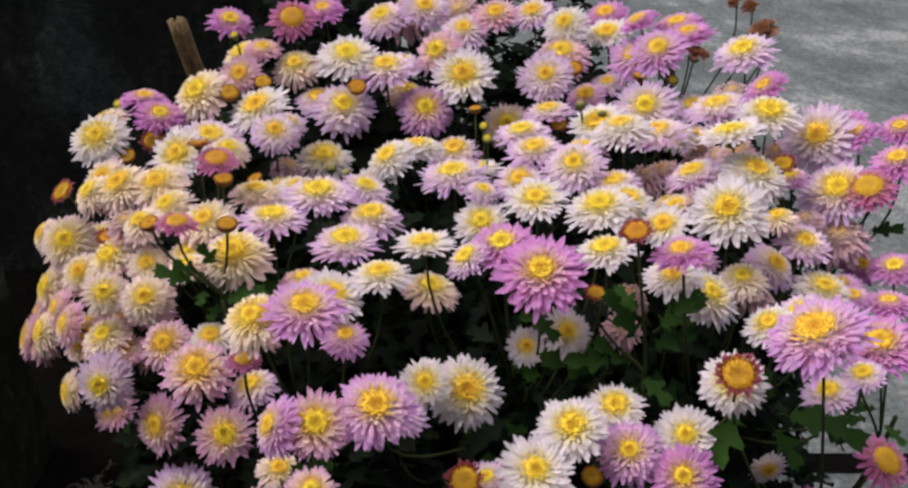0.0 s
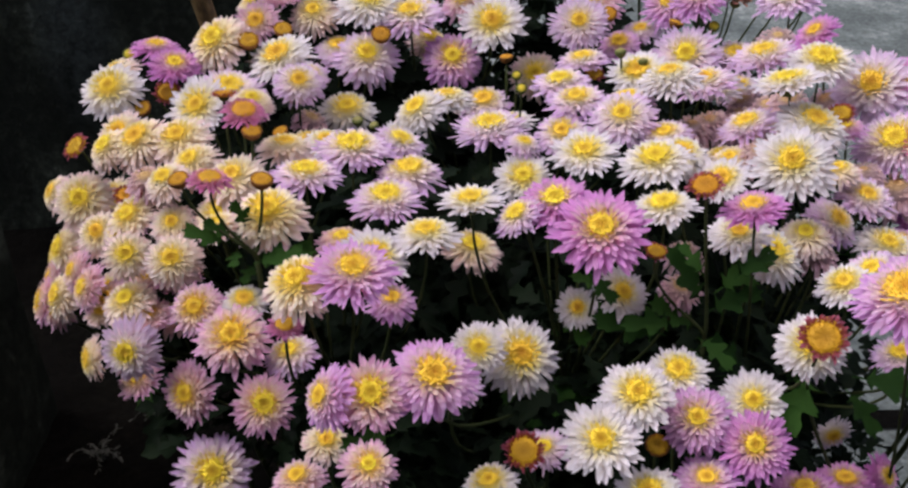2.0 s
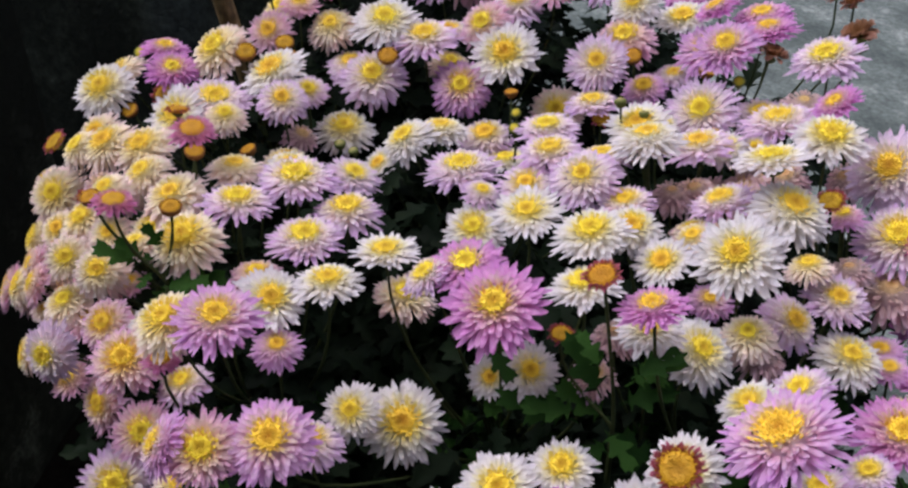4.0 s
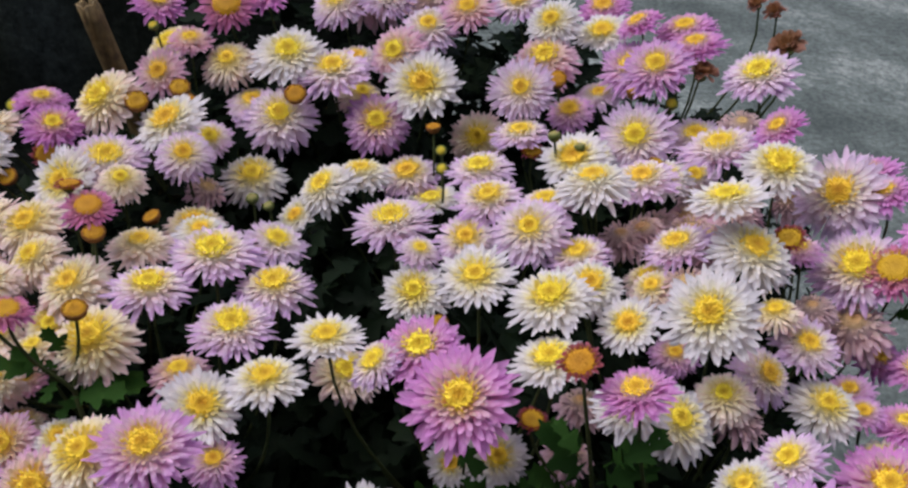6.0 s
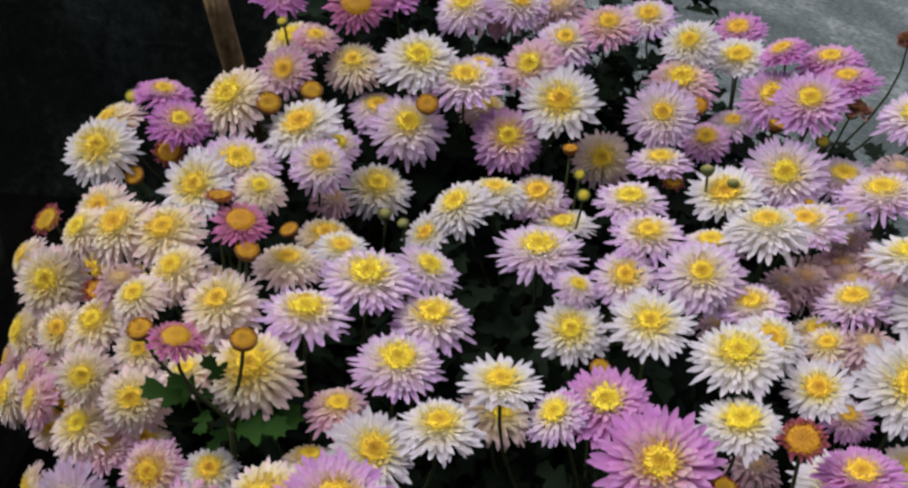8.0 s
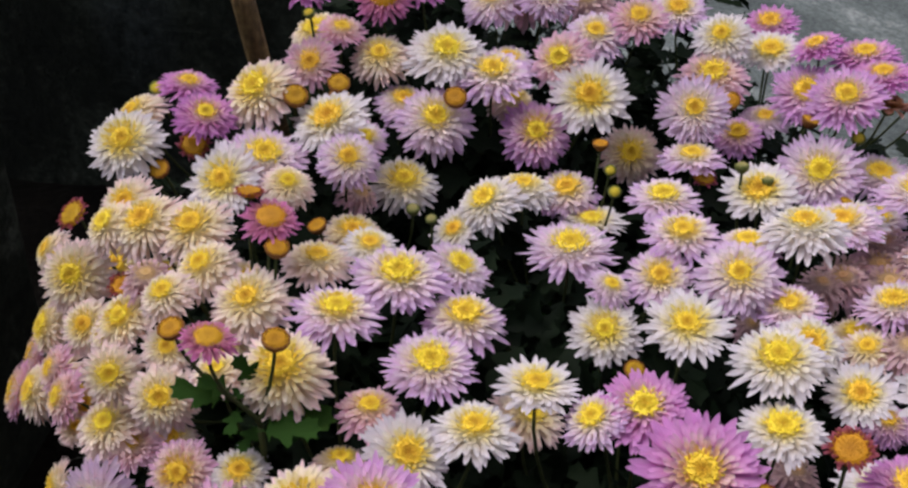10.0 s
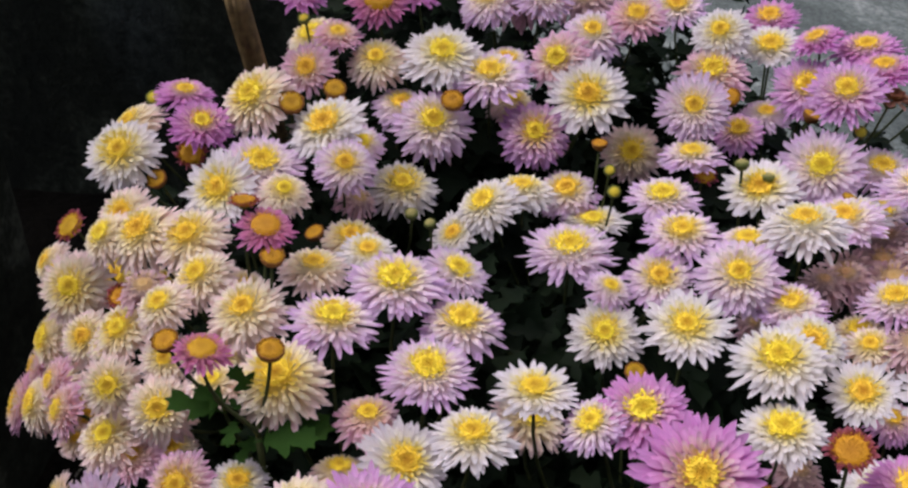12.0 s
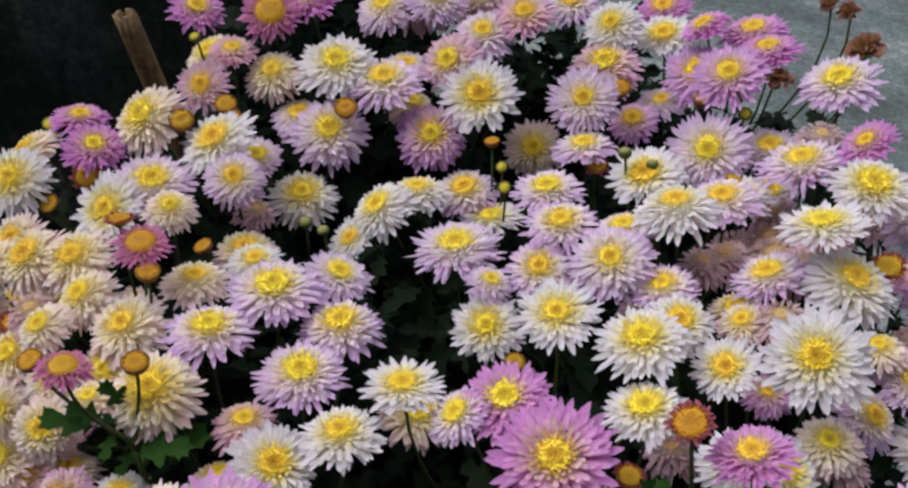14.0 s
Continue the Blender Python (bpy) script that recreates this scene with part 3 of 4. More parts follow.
def bloom(kind, x, y, z, width, lean=None):
    """One flower head with its heart at a place; kind: w white, l lilac, c cream, m rose, p pink, k peach, r crimson, f faded, q rust (spent), o orange (spent, bare), b bud, g green bud, x wilted."""
    p = Vector((x, y, z))
    n = Vector(lean).normalized() if lean else facing(p, head_rnd)
    root = min(range(len(ROOTS)), key=lambda i: (ROOTS[i][0] - x) ** 2 + (ROOTS[i][1] - y) ** 2)
    plant = plants[root]
    turn = n.to_track_quat("Z", "Y").to_matrix().to_4x4() @ Matrix.Rotation(head_rnd.random() * 6.28, 4, "Z")
    m = Matrix.Translation(p - plant.location) @ turn @ Matrix.Diagonal((width, width, width, 1))
    if kind in PETALS:
        main = part("flower_head", pick(PETALS[kind], kind), None, plant, {"f": "faded dusky flower head", "q": "spent flower head with short rusty petals", "x": "wilted brown flower head", "p": "deep pink flower head", "w": "white flower head", "l": "pale lilac flower head", "c": "cream flower head with pink rim", "m": "rose pink flower head", "k": "peach pink flower head", "r": "deep pink flower head with a wide amber heart"}[kind])
        if kind != "x":
            part("disc", pick(DISCS[{"q": "rust", "r": "wide", "f": "dim"}.get(kind, "full")], "disc"), None, main, {"q": "amber heart", "r": "amber heart", "f": "dull brown heart"}.get(kind, "yellow heart"))
        part("calyx", CALYX, None, main)
    else:
        pool = {"o": "old", "b": "bud", "g": "green"}[kind]
        main = part("flower_bud", OLD_CUP if kind == "o" else BUD_CUP, None, plant, {"o": "orange spent flower without petals", "b": "small yellow bud", "g": "closed green bud"}[kind])
        part("disc", pick(DISCS[pool], pool), None, main)
    main.matrix_basis = m
    heads_of[plant.name].append((p, n, width, kind))


bloom("k", -0.102, 0.505, 0.870, 0.040, (0.11, -0.32, 0.94))
bloom("w", 0.097, 0.543, 0.799, 0.055, (-0.17, -0.00, 0.98))
bloom("w", -0.020, 0.546, 0.808, 0.044, (-0.21, 0.00, 0.98))
bloom("k", -0.102, 0.547, 0.894, 0.053, (0.12, -0.49, 0.87))
bloom("m", -0.137, 0.549, 0.890, 0.048, (-0.75, -0.30, 0.60))
bloom("m", 0.143, 0.556, 0.797, 0.050, (-0.18, -0.05, 0.98))
bloom("q", 0.202, 0.558, 0.929, 0.036, (-0.25, -0.52, 0.82))
bloom("w", 0.061, 0.559, 0.835, 0.061, (-0.07, -0.45, 0.89))
bloom("m", -0.059, 0.561, 0.899, 0.063, (0.06, -0.35, 0.94))
bloom("q", 0.007, 0.564, 0.817, 0.033, (-0.01, -0.49, 0.87))
bloom("p", 0.178, 0.566, 0.820, 0.055, (-0.21, -0.55, 0.81))
bloom("c", -0.138, 0.570, 0.826, 0.038, (0.10, -0.08, 0.99))
bloom("p", 0.229, 0.574, 0.764, 0.059, (-0.16, 0.20, 0.96))
bloom("m", 0.256, 0.575, 0.959, 0.079, (-0.45, 0.02, 0.89))
bloom("k", -0.166, 0.584, 0.773, 0.045, (-0.16, 0.00, 1.00))
bloom("m", 0.138, 0.586, 0.829, 0.054, (-0.16, -0.50, 0.85))
bloom("w", 0.091, 0.589, 0.853, 0.058, (-0.09, -0.33, 0.94))
bloom("l", 0.025, 0.589, 0.796, 0.042, (-0.24, -0.06, 0.97))
bloom("w", 0.210, 0.588, 0.899, 0.051, (-0.25, -0.48, 0.84))
bloom("p", 0.274, 0.600, 0.745, 0.052, (-0.15, 0.15, 0.98))
bloom("l", -0.046, 0.603, 0.857, 0.049, (0.10, 0.04, 0.99))
bloom("r", 0.359, 0.607, 0.796, 0.050, (0.31, -0.39, 0.89))
bloom("w", 0.189, 0.613, 0.820, 0.053, (-0.20, -0.48, 0.85))
bloom("k", -0.192, 0.621, 0.813, 0.051, (0.21, -0.61, 0.76))
bloom("m", -0.116, 0.626, 0.942, 0.066, (0.07, -0.16, 0.98))
bloom("c", -0.159, 0.628, 0.931, 0.058, (-0.21, -0.27, 0.94))
bloom("w", 0.132, 0.631, 0.837, 0.053, (-0.11, -0.18, 0.98))
bloom("w", -0.025, 0.631, 0.861, 0.045, (0.02, -0.54, 0.84))
bloom("r", -0.171, 0.636, 0.881, 0.031, (0.11, -0.01, 0.99))
bloom("w", 0.276, 0.639, 0.752, 0.035, (0.10, -0.95, 0.00))
bloom("w", 0.251, 0.648, 0.909, 0.046, (-0.44, -0.05, 0.89))
bloom("w", 0.010, 0.648, 0.839, 0.065, (0.13, -0.56, 0.82))
bloom("l", -0.252, 0.651, 0.704, 0.069, (0.12, -0.51, 0.85))
bloom("l", 0.314, 0.649, 0.837, 0.047, (-0.31, 0.04, 0.94))
bloom("k", -0.219, 0.659, 0.853, 0.061, (0.05, -0.41, 0.91))
bloom("l", -0.177, 0.667, 0.829, 0.045, (-0.19, -0.08, 0.98))
bloom("l", 0.349, 0.667, 0.841, 0.039, (-0.31, -0.02, 0.95))
bloom("m", -0.092, 0.668, 0.881, 0.041, (0.07, -0.18, 0.98))
bloom("p", 0.179, 0.673, 0.963, 0.050, (-0.26, 0.08, 0.96))
bloom("q", 0.144, 0.682, 0.973, 0.030, (-0.27, -0.21, 0.94))
bloom("p", 0.070, 0.685, 0.936, 0.078, (-0.12, -0.36, 0.92))
bloom("l", 0.292, 0.690, 0.890, 0.050, (-0.49, -0.01, 0.87))
bloom("k", -0.276, 0.690, 0.759, 0.056, (-0.45, -0.70, 0.50))
bloom("w", -0.104, 0.696, 0.903, 0.057, (0.30, -0.29, 0.91))
bloom("k", -0.256, 0.697, 0.850, 0.048, (-0.13, -0.54, 0.83))
bloom("w", 0.182, 0.698, 0.922, 0.053, (-0.15, -0.18, 0.97))
bloom("l", -0.322, 0.698, 0.799, 0.057, (-0.20, -0.85, 0.42))
bloom("q", 0.120, 0.701, 0.899, 0.023, (0.03, -0.10, 1.00))
bloom("w", -0.216, 0.704, 0.853, 0.041, (0.06, -0.15, 0.99))
bloom("w", 0.099, 0.707, 0.854, 0.049, (0.30, -0.50, 0.80))
bloom("f", 0.148, 0.710, 0.859, 0.038, (0.06, -0.16, 0.99))
bloom("r", -0.231, 0.714, 0.964, 0.036, (0.11, 0.08, 0.99))
bloom("p", 0.382, 0.716, 0.838, 0.077, (-0.20, -0.14, 0.97))
bloom("c", -0.150, 0.717, 0.864, 0.041, (-0.03, 0.34, 0.94))
bloom("w", -0.065, 0.719, 0.911, 0.058, (-0.04, 0.10, 0.99))
bloom("w", 0.226, 0.723, 0.886, 0.063, (0.30, -0.30, 0.90))
bloom("w", 0.065, 0.724, 0.824, 0.038, (0.00, -0.60, 0.80))
bloom("o", -0.259, 0.726, 0.954, 0.018, (-0.16, -0.18, 0.98))
bloom("c", 0.261, 0.754, 0.882, 0.047, (-0.17, -0.20, 0.96))
bloom("l", 0.008, 0.732, 0.918, 0.047, (-0.56, -0.06, 0.82))
bloom("o", -0.195, 0.733, 0.949, 0.019, (0.12, -0.09, 0.99))
bloom("c", -0.373, 0.733, 0.761, 0.042, (-0.80, -0.45, 0.30))
bloom("k", -0.332, 0.734, 0.739, 0.045, (-0.29, -0.30, 0.80))
bloom("p", 0.040, 0.738, 0.929, 0.061, (-0.13, -0.18, 0.97))
bloom("c", -0.196, 0.744, 0.916, 0.066, (-0.06, -0.31, 0.95))
bloom("w", 0.131, 0.744, 0.920, 0.059, (-0.20, 0.08, 0.98))
bloom("k", -0.136, 0.746, 0.886, 0.047, (0.02, 0.09, 1.00))
bloom("c", -0.241, 0.747, 0.901, 0.041, (-0.19, 0.01, 0.99))
bloom("c", -0.284, 0.748, 0.863, 0.051, (0.02, -0.60, 0.81))
bloom("w", 0.387, 0.752, 0.820, 0.068, (-0.53, 0.16, 0.81))
bloom("f", 0.277, 0.754, 0.862, 0.041, (0.04, 0.11, 1.01))
bloom("w", -0.028, 0.756, 0.918, 0.057, (-0.07, 0.12, 0.99))
bloom("k", -0.317, 0.760, 0.793, 0.047, (-0.05, -0.03, 1.01))
bloom("f", 0.160, 0.761, 0.860, 0.040, (-0.06, 0.10, 1.00))
bloom("c", -0.338, 0.766, 0.806, 0.053, (-0.20, -0.22, 0.80))
bloom("l", -0.099, 0.768, 0.914, 0.064, (-0.00, -0.01, 1.00))
bloom("w", 0.242, 0.771, 0.944, 0.074, (-0.32, -0.46, 0.83))
bloom("w", 0.348, 0.775, 0.857, 0.058, (0.12, -0.17, 1.00))
bloom("c", -0.332, 0.776, 0.848, 0.047, (0.10, -0.63, 0.77))
bloom("c", -0.369, 0.779, 0.779, 0.029, (0.17, -0.00, 0.99))
bloom("w", 0.189, 0.782, 0.920, 0.048, (-0.29, -0.28, 0.91))
bloom("l", 0.301, 0.783, 0.877, 0.052, (0.43, -0.32, 0.85))
bloom("p", 0.416, 0.783, 0.834, 0.053, (-0.15, 0.17, 0.99))
bloom("c", -0.297, 0.784, 0.777, 0.046, (-0.01, 0.07, 1.00))
bloom("k", -0.384, 0.786, 0.803, 0.048, (-0.72, -0.40, 0.55))
bloom("m", 0.384, 0.790, 0.835, 0.036, (-0.18, -0.04, 1.00))
bloom("w", 0.131, 0.791, 0.937, 0.067, (-0.22, -0.08, 0.97))
bloom("k", -0.324, 0.798, 0.809, 0.042, (-0.11, 0.02, 1.00))
bloom("c", -0.023, 0.803, 0.838, 0.057, (0.15, -0.06, 0.99))
bloom("l", -0.170, 0.803, 0.919, 0.066, (0.02, 0.15, 0.99))
bloom("c", -0.296, 0.805, 0.910, 0.044, (-0.23, -0.23, 0.80))
bloom("k", -0.372, 0.806, 0.775, 0.044, (-0.59, -0.41, 0.80))
bloom("c", -0.237, 0.811, 0.909, 0.062, (-0.19, -0.30, 0.94))
bloom("c", -0.424, 0.814, 0.773, 0.053, (-0.72, -0.40, 0.55))
bloom("l", 0.336, 0.813, 0.883, 0.056, (0.04, -0.22, 0.99))
bloom("k", -0.301, 0.813, 0.796, 0.043, (-0.18, 0.03, 0.99))
bloom("k", -0.402, 0.814, 0.802, 0.044, (-0.72, -0.40, 0.55))
bloom("m", 0.237, 0.818, 0.861, 0.041, (-0.07, -0.15, 0.99))
bloom("m", 0.384, 0.822, 0.827, 0.042, (-0.25, 0.02, 0.98))
bloom("k", -0.446, 0.825, 0.757, 0.051, (-0.85, -0.30, 0.40))
bloom("w", 0.164, 0.826, 0.921, 0.052, (-0.08, -0.31, 0.95))
bloom("c", -0.342, 0.826, 0.858, 0.050, (-0.33, -0.34, 0.88))
bloom("o", 0.049, 0.826, 0.870, 0.017)
bloom("w", 0.076, 0.827, 0.923, 0.064, (-0.16, -0.18, 0.97))
bloom("l", -0.081, 0.827, 0.906, 0.062, (-0.03, 0.03, 1.00))
bloom("c", 0.309, 0.829, 0.902, 0.040, (-0.28, 0.09, 0.96))
bloom("o", -0.219, 0.834, 0.938, 0.019, (0.14, -0.17, 0.97))
bloom("c", -0.384, 0.838, 0.761, 0.051, (-0.13, -0.34, 0.80))
bloom("c", -0.380, 0.840, 0.829, 0.047, (-0.15, -0.55, 0.80))
bloom("f", 0.241, 0.845, 0.913, 0.045, (-0.25, -0.03, 0.97))
bloom("k", -0.441, 0.845, 0.731, 0.042, (-0.37, -0.50, 0.80))
bloom("c", -0.416, 0.845, 0.767, 0.046, (-0.33, -0.37, 0.80))
bloom("p", 0.445, 0.845, 0.833, 0.050, (-0.31, -0.07, 0.96))
bloom("c", -0.282, 0.846, 0.905, 0.054, (-0.34, -0.22, 0.92))
bloom("f", -0.325, 0.847, 0.886, 0.041, (0.02, -0.13, 0.99))
bloom("l", -0.133, 0.849, 0.919, 0.074, (0.01, 0.03, 1.00))
bloom("c", 0.216, 0.852, 0.900, 0.042, (-0.42, -0.11, 0.90))
bloom("c", -0.372, 0.853, 0.797, 0.040, (-0.59, -0.51, 0.80))
bloom("r", -0.228, 0.854, 0.950, 0.044, (0.13, -0.14, 0.98))
bloom("w", 0.026, 0.859, 0.877, 0.058, (-0.10, -0.44, 0.89))
bloom("q", -0.350, 0.862, 0.854, 0.032, (0.15, -0.10, 0.98))
bloom("c", -0.196, 0.862, 0.913, 0.055, (0.04, 0.11, 0.99))
bloom("f", 0.351, 0.863, 0.879, 0.039, (-0.28, 0.04, 0.96))
bloom("w", 0.296, 0.868, 0.932, 0.072, (0.17, -0.18, 0.97))
bloom("l", 0.156, 0.869, 0.918, 0.055, (-0.21, 0.04, 0.98))
bloom("c", -0.436, 0.872, 0.788, 0.050, (-0.72, -0.40, 0.55))
bloom("q", -0.248, 0.871, 0.956, 0.025, (0.02, 0.28, 0.96))
bloom("f", 0.394, 0.876, 0.855, 0.064, (-0.28, 0.01, 0.96))
bloom("k", -0.456, 0.877, 0.744, 0.053, (-0.85, -0.30, 0.40))
bloom("l", 0.117, 0.880, 0.932, 0.064, (-0.21, -0.39, 0.90))
bloom("l", -0.089, 0.884, 0.904, 0.056, (0.31, -0.02, 0.95))
bloom("p", 0.432, 0.884, 0.808, 0.052, (0.21, -0.33, 0.92))
bloom("c", 0.219, 0.884, 0.885, 0.043, (-0.24, 0.01, 0.97))
bloom("c", -0.407, 0.885, 0.838, 0.063, (-0.01, -0.65, 0.76))
bloom("k", -0.367, 0.886, 0.799, 0.041, (-0.46, -0.23, 0.80))
bloom("l", 0.237, 0.886, 0.920, 0.060, (-0.40, 0.09, 0.91))
bloom("c", -0.302, 0.888, 0.907, 0.063, (-0.18, -0.23, 0.96))
bloom("c", -0.342, 0.890, 0.904, 0.063, (-0.33, -0.31, 0.89))
bloom("l", 0.029, 0.891, 0.896, 0.038, (0.18, -0.05, 0.98))
bloom("c", -0.260, 0.892, 0.856, 0.040, (0.31, -0.10, 0.94))
bloom("q", 0.329, 0.893, 0.922, 0.031, (-0.30, -0.18, 0.94))
bloom("r", 0.423, 0.897, 0.896, 0.059, (-0.35, -0.21, 0.91))
bloom("f", 0.148, 0.903, 0.863, 0.032, (0.06, -0.16, 0.99))
bloom("w", 0.274, 0.903, 0.957, 0.070, (-0.24, 0.24, 0.94))
bloom("l", 0.066, 0.905, 0.900, 0.057, (-0.15, -0.33, 0.93))
bloom("c", -0.337, 0.905, 0.837, 0.046, (0.17, -0.15, 0.97))
bloom("l", 0.398, 0.912, 0.887, 0.083, (-0.43, -0.24, 0.87))
bloom("c", -0.440, 0.916, 0.818, 0.045, (-0.85, -0.30, 0.40))
bloom("m", 0.348, 0.917, 0.898, 0.039, (-0.32, 0.08, 0.94))
bloom("w", -0.165, 0.917, 0.886, 0.049, (0.04, -0.03, 1.00))
bloom("f", 0.272, 0.919, 0.902, 0.049, (-0.24, -0.12, 0.96))
bloom("c", -0.462, 0.921, 0.744, 0.059, (-0.72, -0.40, 0.55))
bloom("c", -0.369, 0.923, 0.892, 0.051, (-0.22, -0.54, 0.80))
bloom("p", 0.460, 0.926, 0.914, 0.064, (-0.39, 0.01, 0.92))
bloom("f", 0.199, 0.928, 0.895, 0.043, (-0.12, -0.03, 0.99))
bloom("o", -0.211, 0.929, 0.886, 0.017)
bloom("c", -0.375, 0.893, 0.893, 0.049, (-0.50, -0.30, 0.82))
bloom("w", 0.169, 0.931, 0.951, 0.069, (-0.21, 0.14, 0.97))
bloom("l", 0.132, 0.933, 0.924, 0.053, (-0.18, 0.15, 0.97))
bloom("f", 0.218, 0.940, 0.894, 0.043, (-0.36, 0.02, 0.93))
bloom("l", 0.083, 0.944, 0.918, 0.064, (-0.16, 0.02, 0.99))
bloom("c", -0.396, 0.944, 0.803, 0.049, (-0.20, -0.54, 0.80))
bloom("c", -0.238, 0.945, 0.916, 0.045, (0.15, -0.25, 0.96))
bloom("f", 0.297, 0.946, 0.914, 0.045, (-0.29, -0.18, 0.94))
bloom("q", -0.409, 0.911, 0.880, 0.032, (-0.50, -0.35, 0.80))
bloom("w", -0.296, 0.950, 0.906, 0.069, (-0.29, -0.55, 0.80))
bloom("l", -0.002, 0.951, 0.885, 0.079, (-0.09, 0.02, 1.00))
bloom("f", 0.262, 0.953, 0.885, 0.053, (-0.31, -0.11, 0.95))
bloom("m", 0.288, 0.963, 0.864, 0.048, (-0.46, -0.02, 0.89))
bloom("c", -0.188, 0.969, 0.856, 0.058, (0.05, -0.04, 1.00))
bloom("p", 0.475, 0.969, 0.929, 0.049, (-0.39, -0.07, 0.92))
bloom("w", 0.333, 0.970, 0.948, 0.071, (-0.07, -0.17, 0.98))
bloom("l", 0.393, 0.980, 0.914, 0.087, (-0.45, -0.52, 0.73))
bloom("f", 0.289, 0.981, 0.890, 0.040, (-0.34, -0.16, 0.93))
bloom("f", 0.235, 0.981, 0.866, 0.060, (-0.41, -0.14, 0.90))
bloom("w", -0.390, 0.982, 0.912, 0.067, (-0.08, -0.49, 0.86))
bloom("p", 0.433, 0.983, 0.916, 0.053, (-0.52, 0.06, 0.85))
bloom("g", -0.122, 0.989, 0.861, 0.011)
bloom("l", 0.220, 0.989, 0.916, 0.070, (-0.24, 0.07, 0.97))
bloom("l", -0.271, 0.999, 0.904, 0.076, (0.13, -0.13, 0.98))
bloom("l", -0.198, 0.999, 0.910, 0.054, (0.14, -0.46, 0.88))
bloom("f", 0.272, 0.999, 0.866, 0.049, (-0.15, -0.18, 0.97))
bloom("g", -0.140, 1.002, 0.860, 0.013)
bloom("l", 0.074, 1.005, 0.908, 0.065, (-0.15, 0.02, 0.99))
bloom("w", -0.103, 1.012, 0.836, 0.051, (-0.47, -0.25, 0.85))
bloom("f", 0.367, 1.023, 0.875, 0.046, (-0.54, -0.15, 0.83))
bloom("w", 0.248, 1.026, 0.892, 0.054, (-0.23, -0.22, 0.95))
bloom("p", 0.341, 1.028, 0.951, 0.051, (-0.63, -0.09, 0.78))
bloom("w", -0.079, 1.028, 0.864, 0.066, (-0.47, -0.18, 0.86))
bloom("p", 0.433, 1.030, 0.904, 0.063, (-0.53, 0.08, 0.84))
bloom("f", 0.281, 1.032, 0.869, 0.051, (-0.50, 0.05, 0.87))
bloom("f", -0.192, 1.035, 0.849, 0.040, (0.36, -0.02, 0.93))
bloom("p", -0.334, 1.038, 0.912, 0.058, (0.20, -0.24, 0.95))
bloom("w", 0.162, 1.039, 0.902, 0.070, (-0.27, -0.20, 0.94))
bloom("o", 0.243, 1.039, 0.896, 0.019)
bloom("b", 0.038, 1.040, 0.878, 0.013, (-0.10, -0.62, 0.75))
bloom("l", 0.296, 1.040, 0.924, 0.080, (-0.27, 0.09, 0.96))
bloom("g", 0.168, 1.043, 0.909, 0.011, (-0.16, 0.32, 0.93))
bloom("w", -0.226, 1.044, 0.920, 0.078, (-0.30, -0.25, 0.91))
bloom("g", 0.143, 1.045, 0.919, 0.013, (-0.17, 0.23, 0.96))
bloom("c", -0.412, 1.055, 0.892, 0.059, (-0.60, -0.25, 0.80))
bloom("o", -0.257, 1.058, 0.927, 0.024, (0.17, -0.39, 0.90))
bloom("w", -0.044, 1.059, 0.864, 0.063, (-0.08, 0.18, 0.98))
bloom("c", -0.298, 1.066, 0.928, 0.075, (-0.39, -0.39, 0.82))
bloom("w", 0.026, 1.069, 0.826, 0.065, (-0.11, 0.14, 0.98))
bloom("l", 0.286, 1.069, 0.868, 0.054, (-0.20, -0.28, 0.94))
bloom("w", 0.186, 1.072, 0.886, 0.048, (0.00, -0.19, 0.98))
bloom("w", -0.157, 1.074, 0.842, 0.070, (0.04, -0.23, 0.97))
bloom("b", 0.035, 1.075, 0.877, 0.012, (-0.10, -0.62, 0.75))
bloom("l", -0.199, 1.082, 0.878, 0.049, (0.09, -0.29, 0.95))
bloom("l", 0.225, 1.086, 0.900, 0.080, (-0.28, -0.53, 0.80))
bloom("f", 0.326, 1.087, 0.920, 0.050, (-0.12, -0.17, 0.97))
bloom("o", -0.224, 1.089, 0.927, 0.022, (0.12, -0.33, 0.94))
bloom("b", -0.398, 1.090, 0.897, 0.015, (0.08, -0.62, 0.75))
bloom("p", -0.366, 1.091, 0.910, 0.055, (0.12, 0.06, 0.99))
bloom("q", 0.126, 1.095, 0.870, 0.028, (0.07, -0.24, 0.97))
bloom("l", -0.001, 1.095, 0.840, 0.064, (-0.09, -0.17, 0.98))
bloom("o", 0.025, 1.107, 0.885, 0.016)
bloom("l", 0.113, 1.114, 0.884, 0.064, (-0.16, 0.08, 0.98))
bloom("l", 0.291, 1.115, 0.888, 0.067, (-0.11, -0.11, 0.98))
bloom("l", -0.135, 1.119, 0.887, 0.078, (0.05, -0.48, 0.87))
bloom("b", 0.264, 1.125, 0.914, 0.014, (-0.10, -0.62, 0.75))
bloom("o", -0.118, 1.126, 0.905, 0.024, (0.03, -0.42, 0.91))
bloom("m", -0.036, 1.131, 0.877, 0.070, (-0.02, -0.63, 0.78))
bloom("l", 0.345, 1.136, 0.952, 0.077, (-0.34, -0.11, 0.93))
bloom("m", 0.244, 1.141, 0.951, 0.074, (-0.30, -0.37, 0.88))
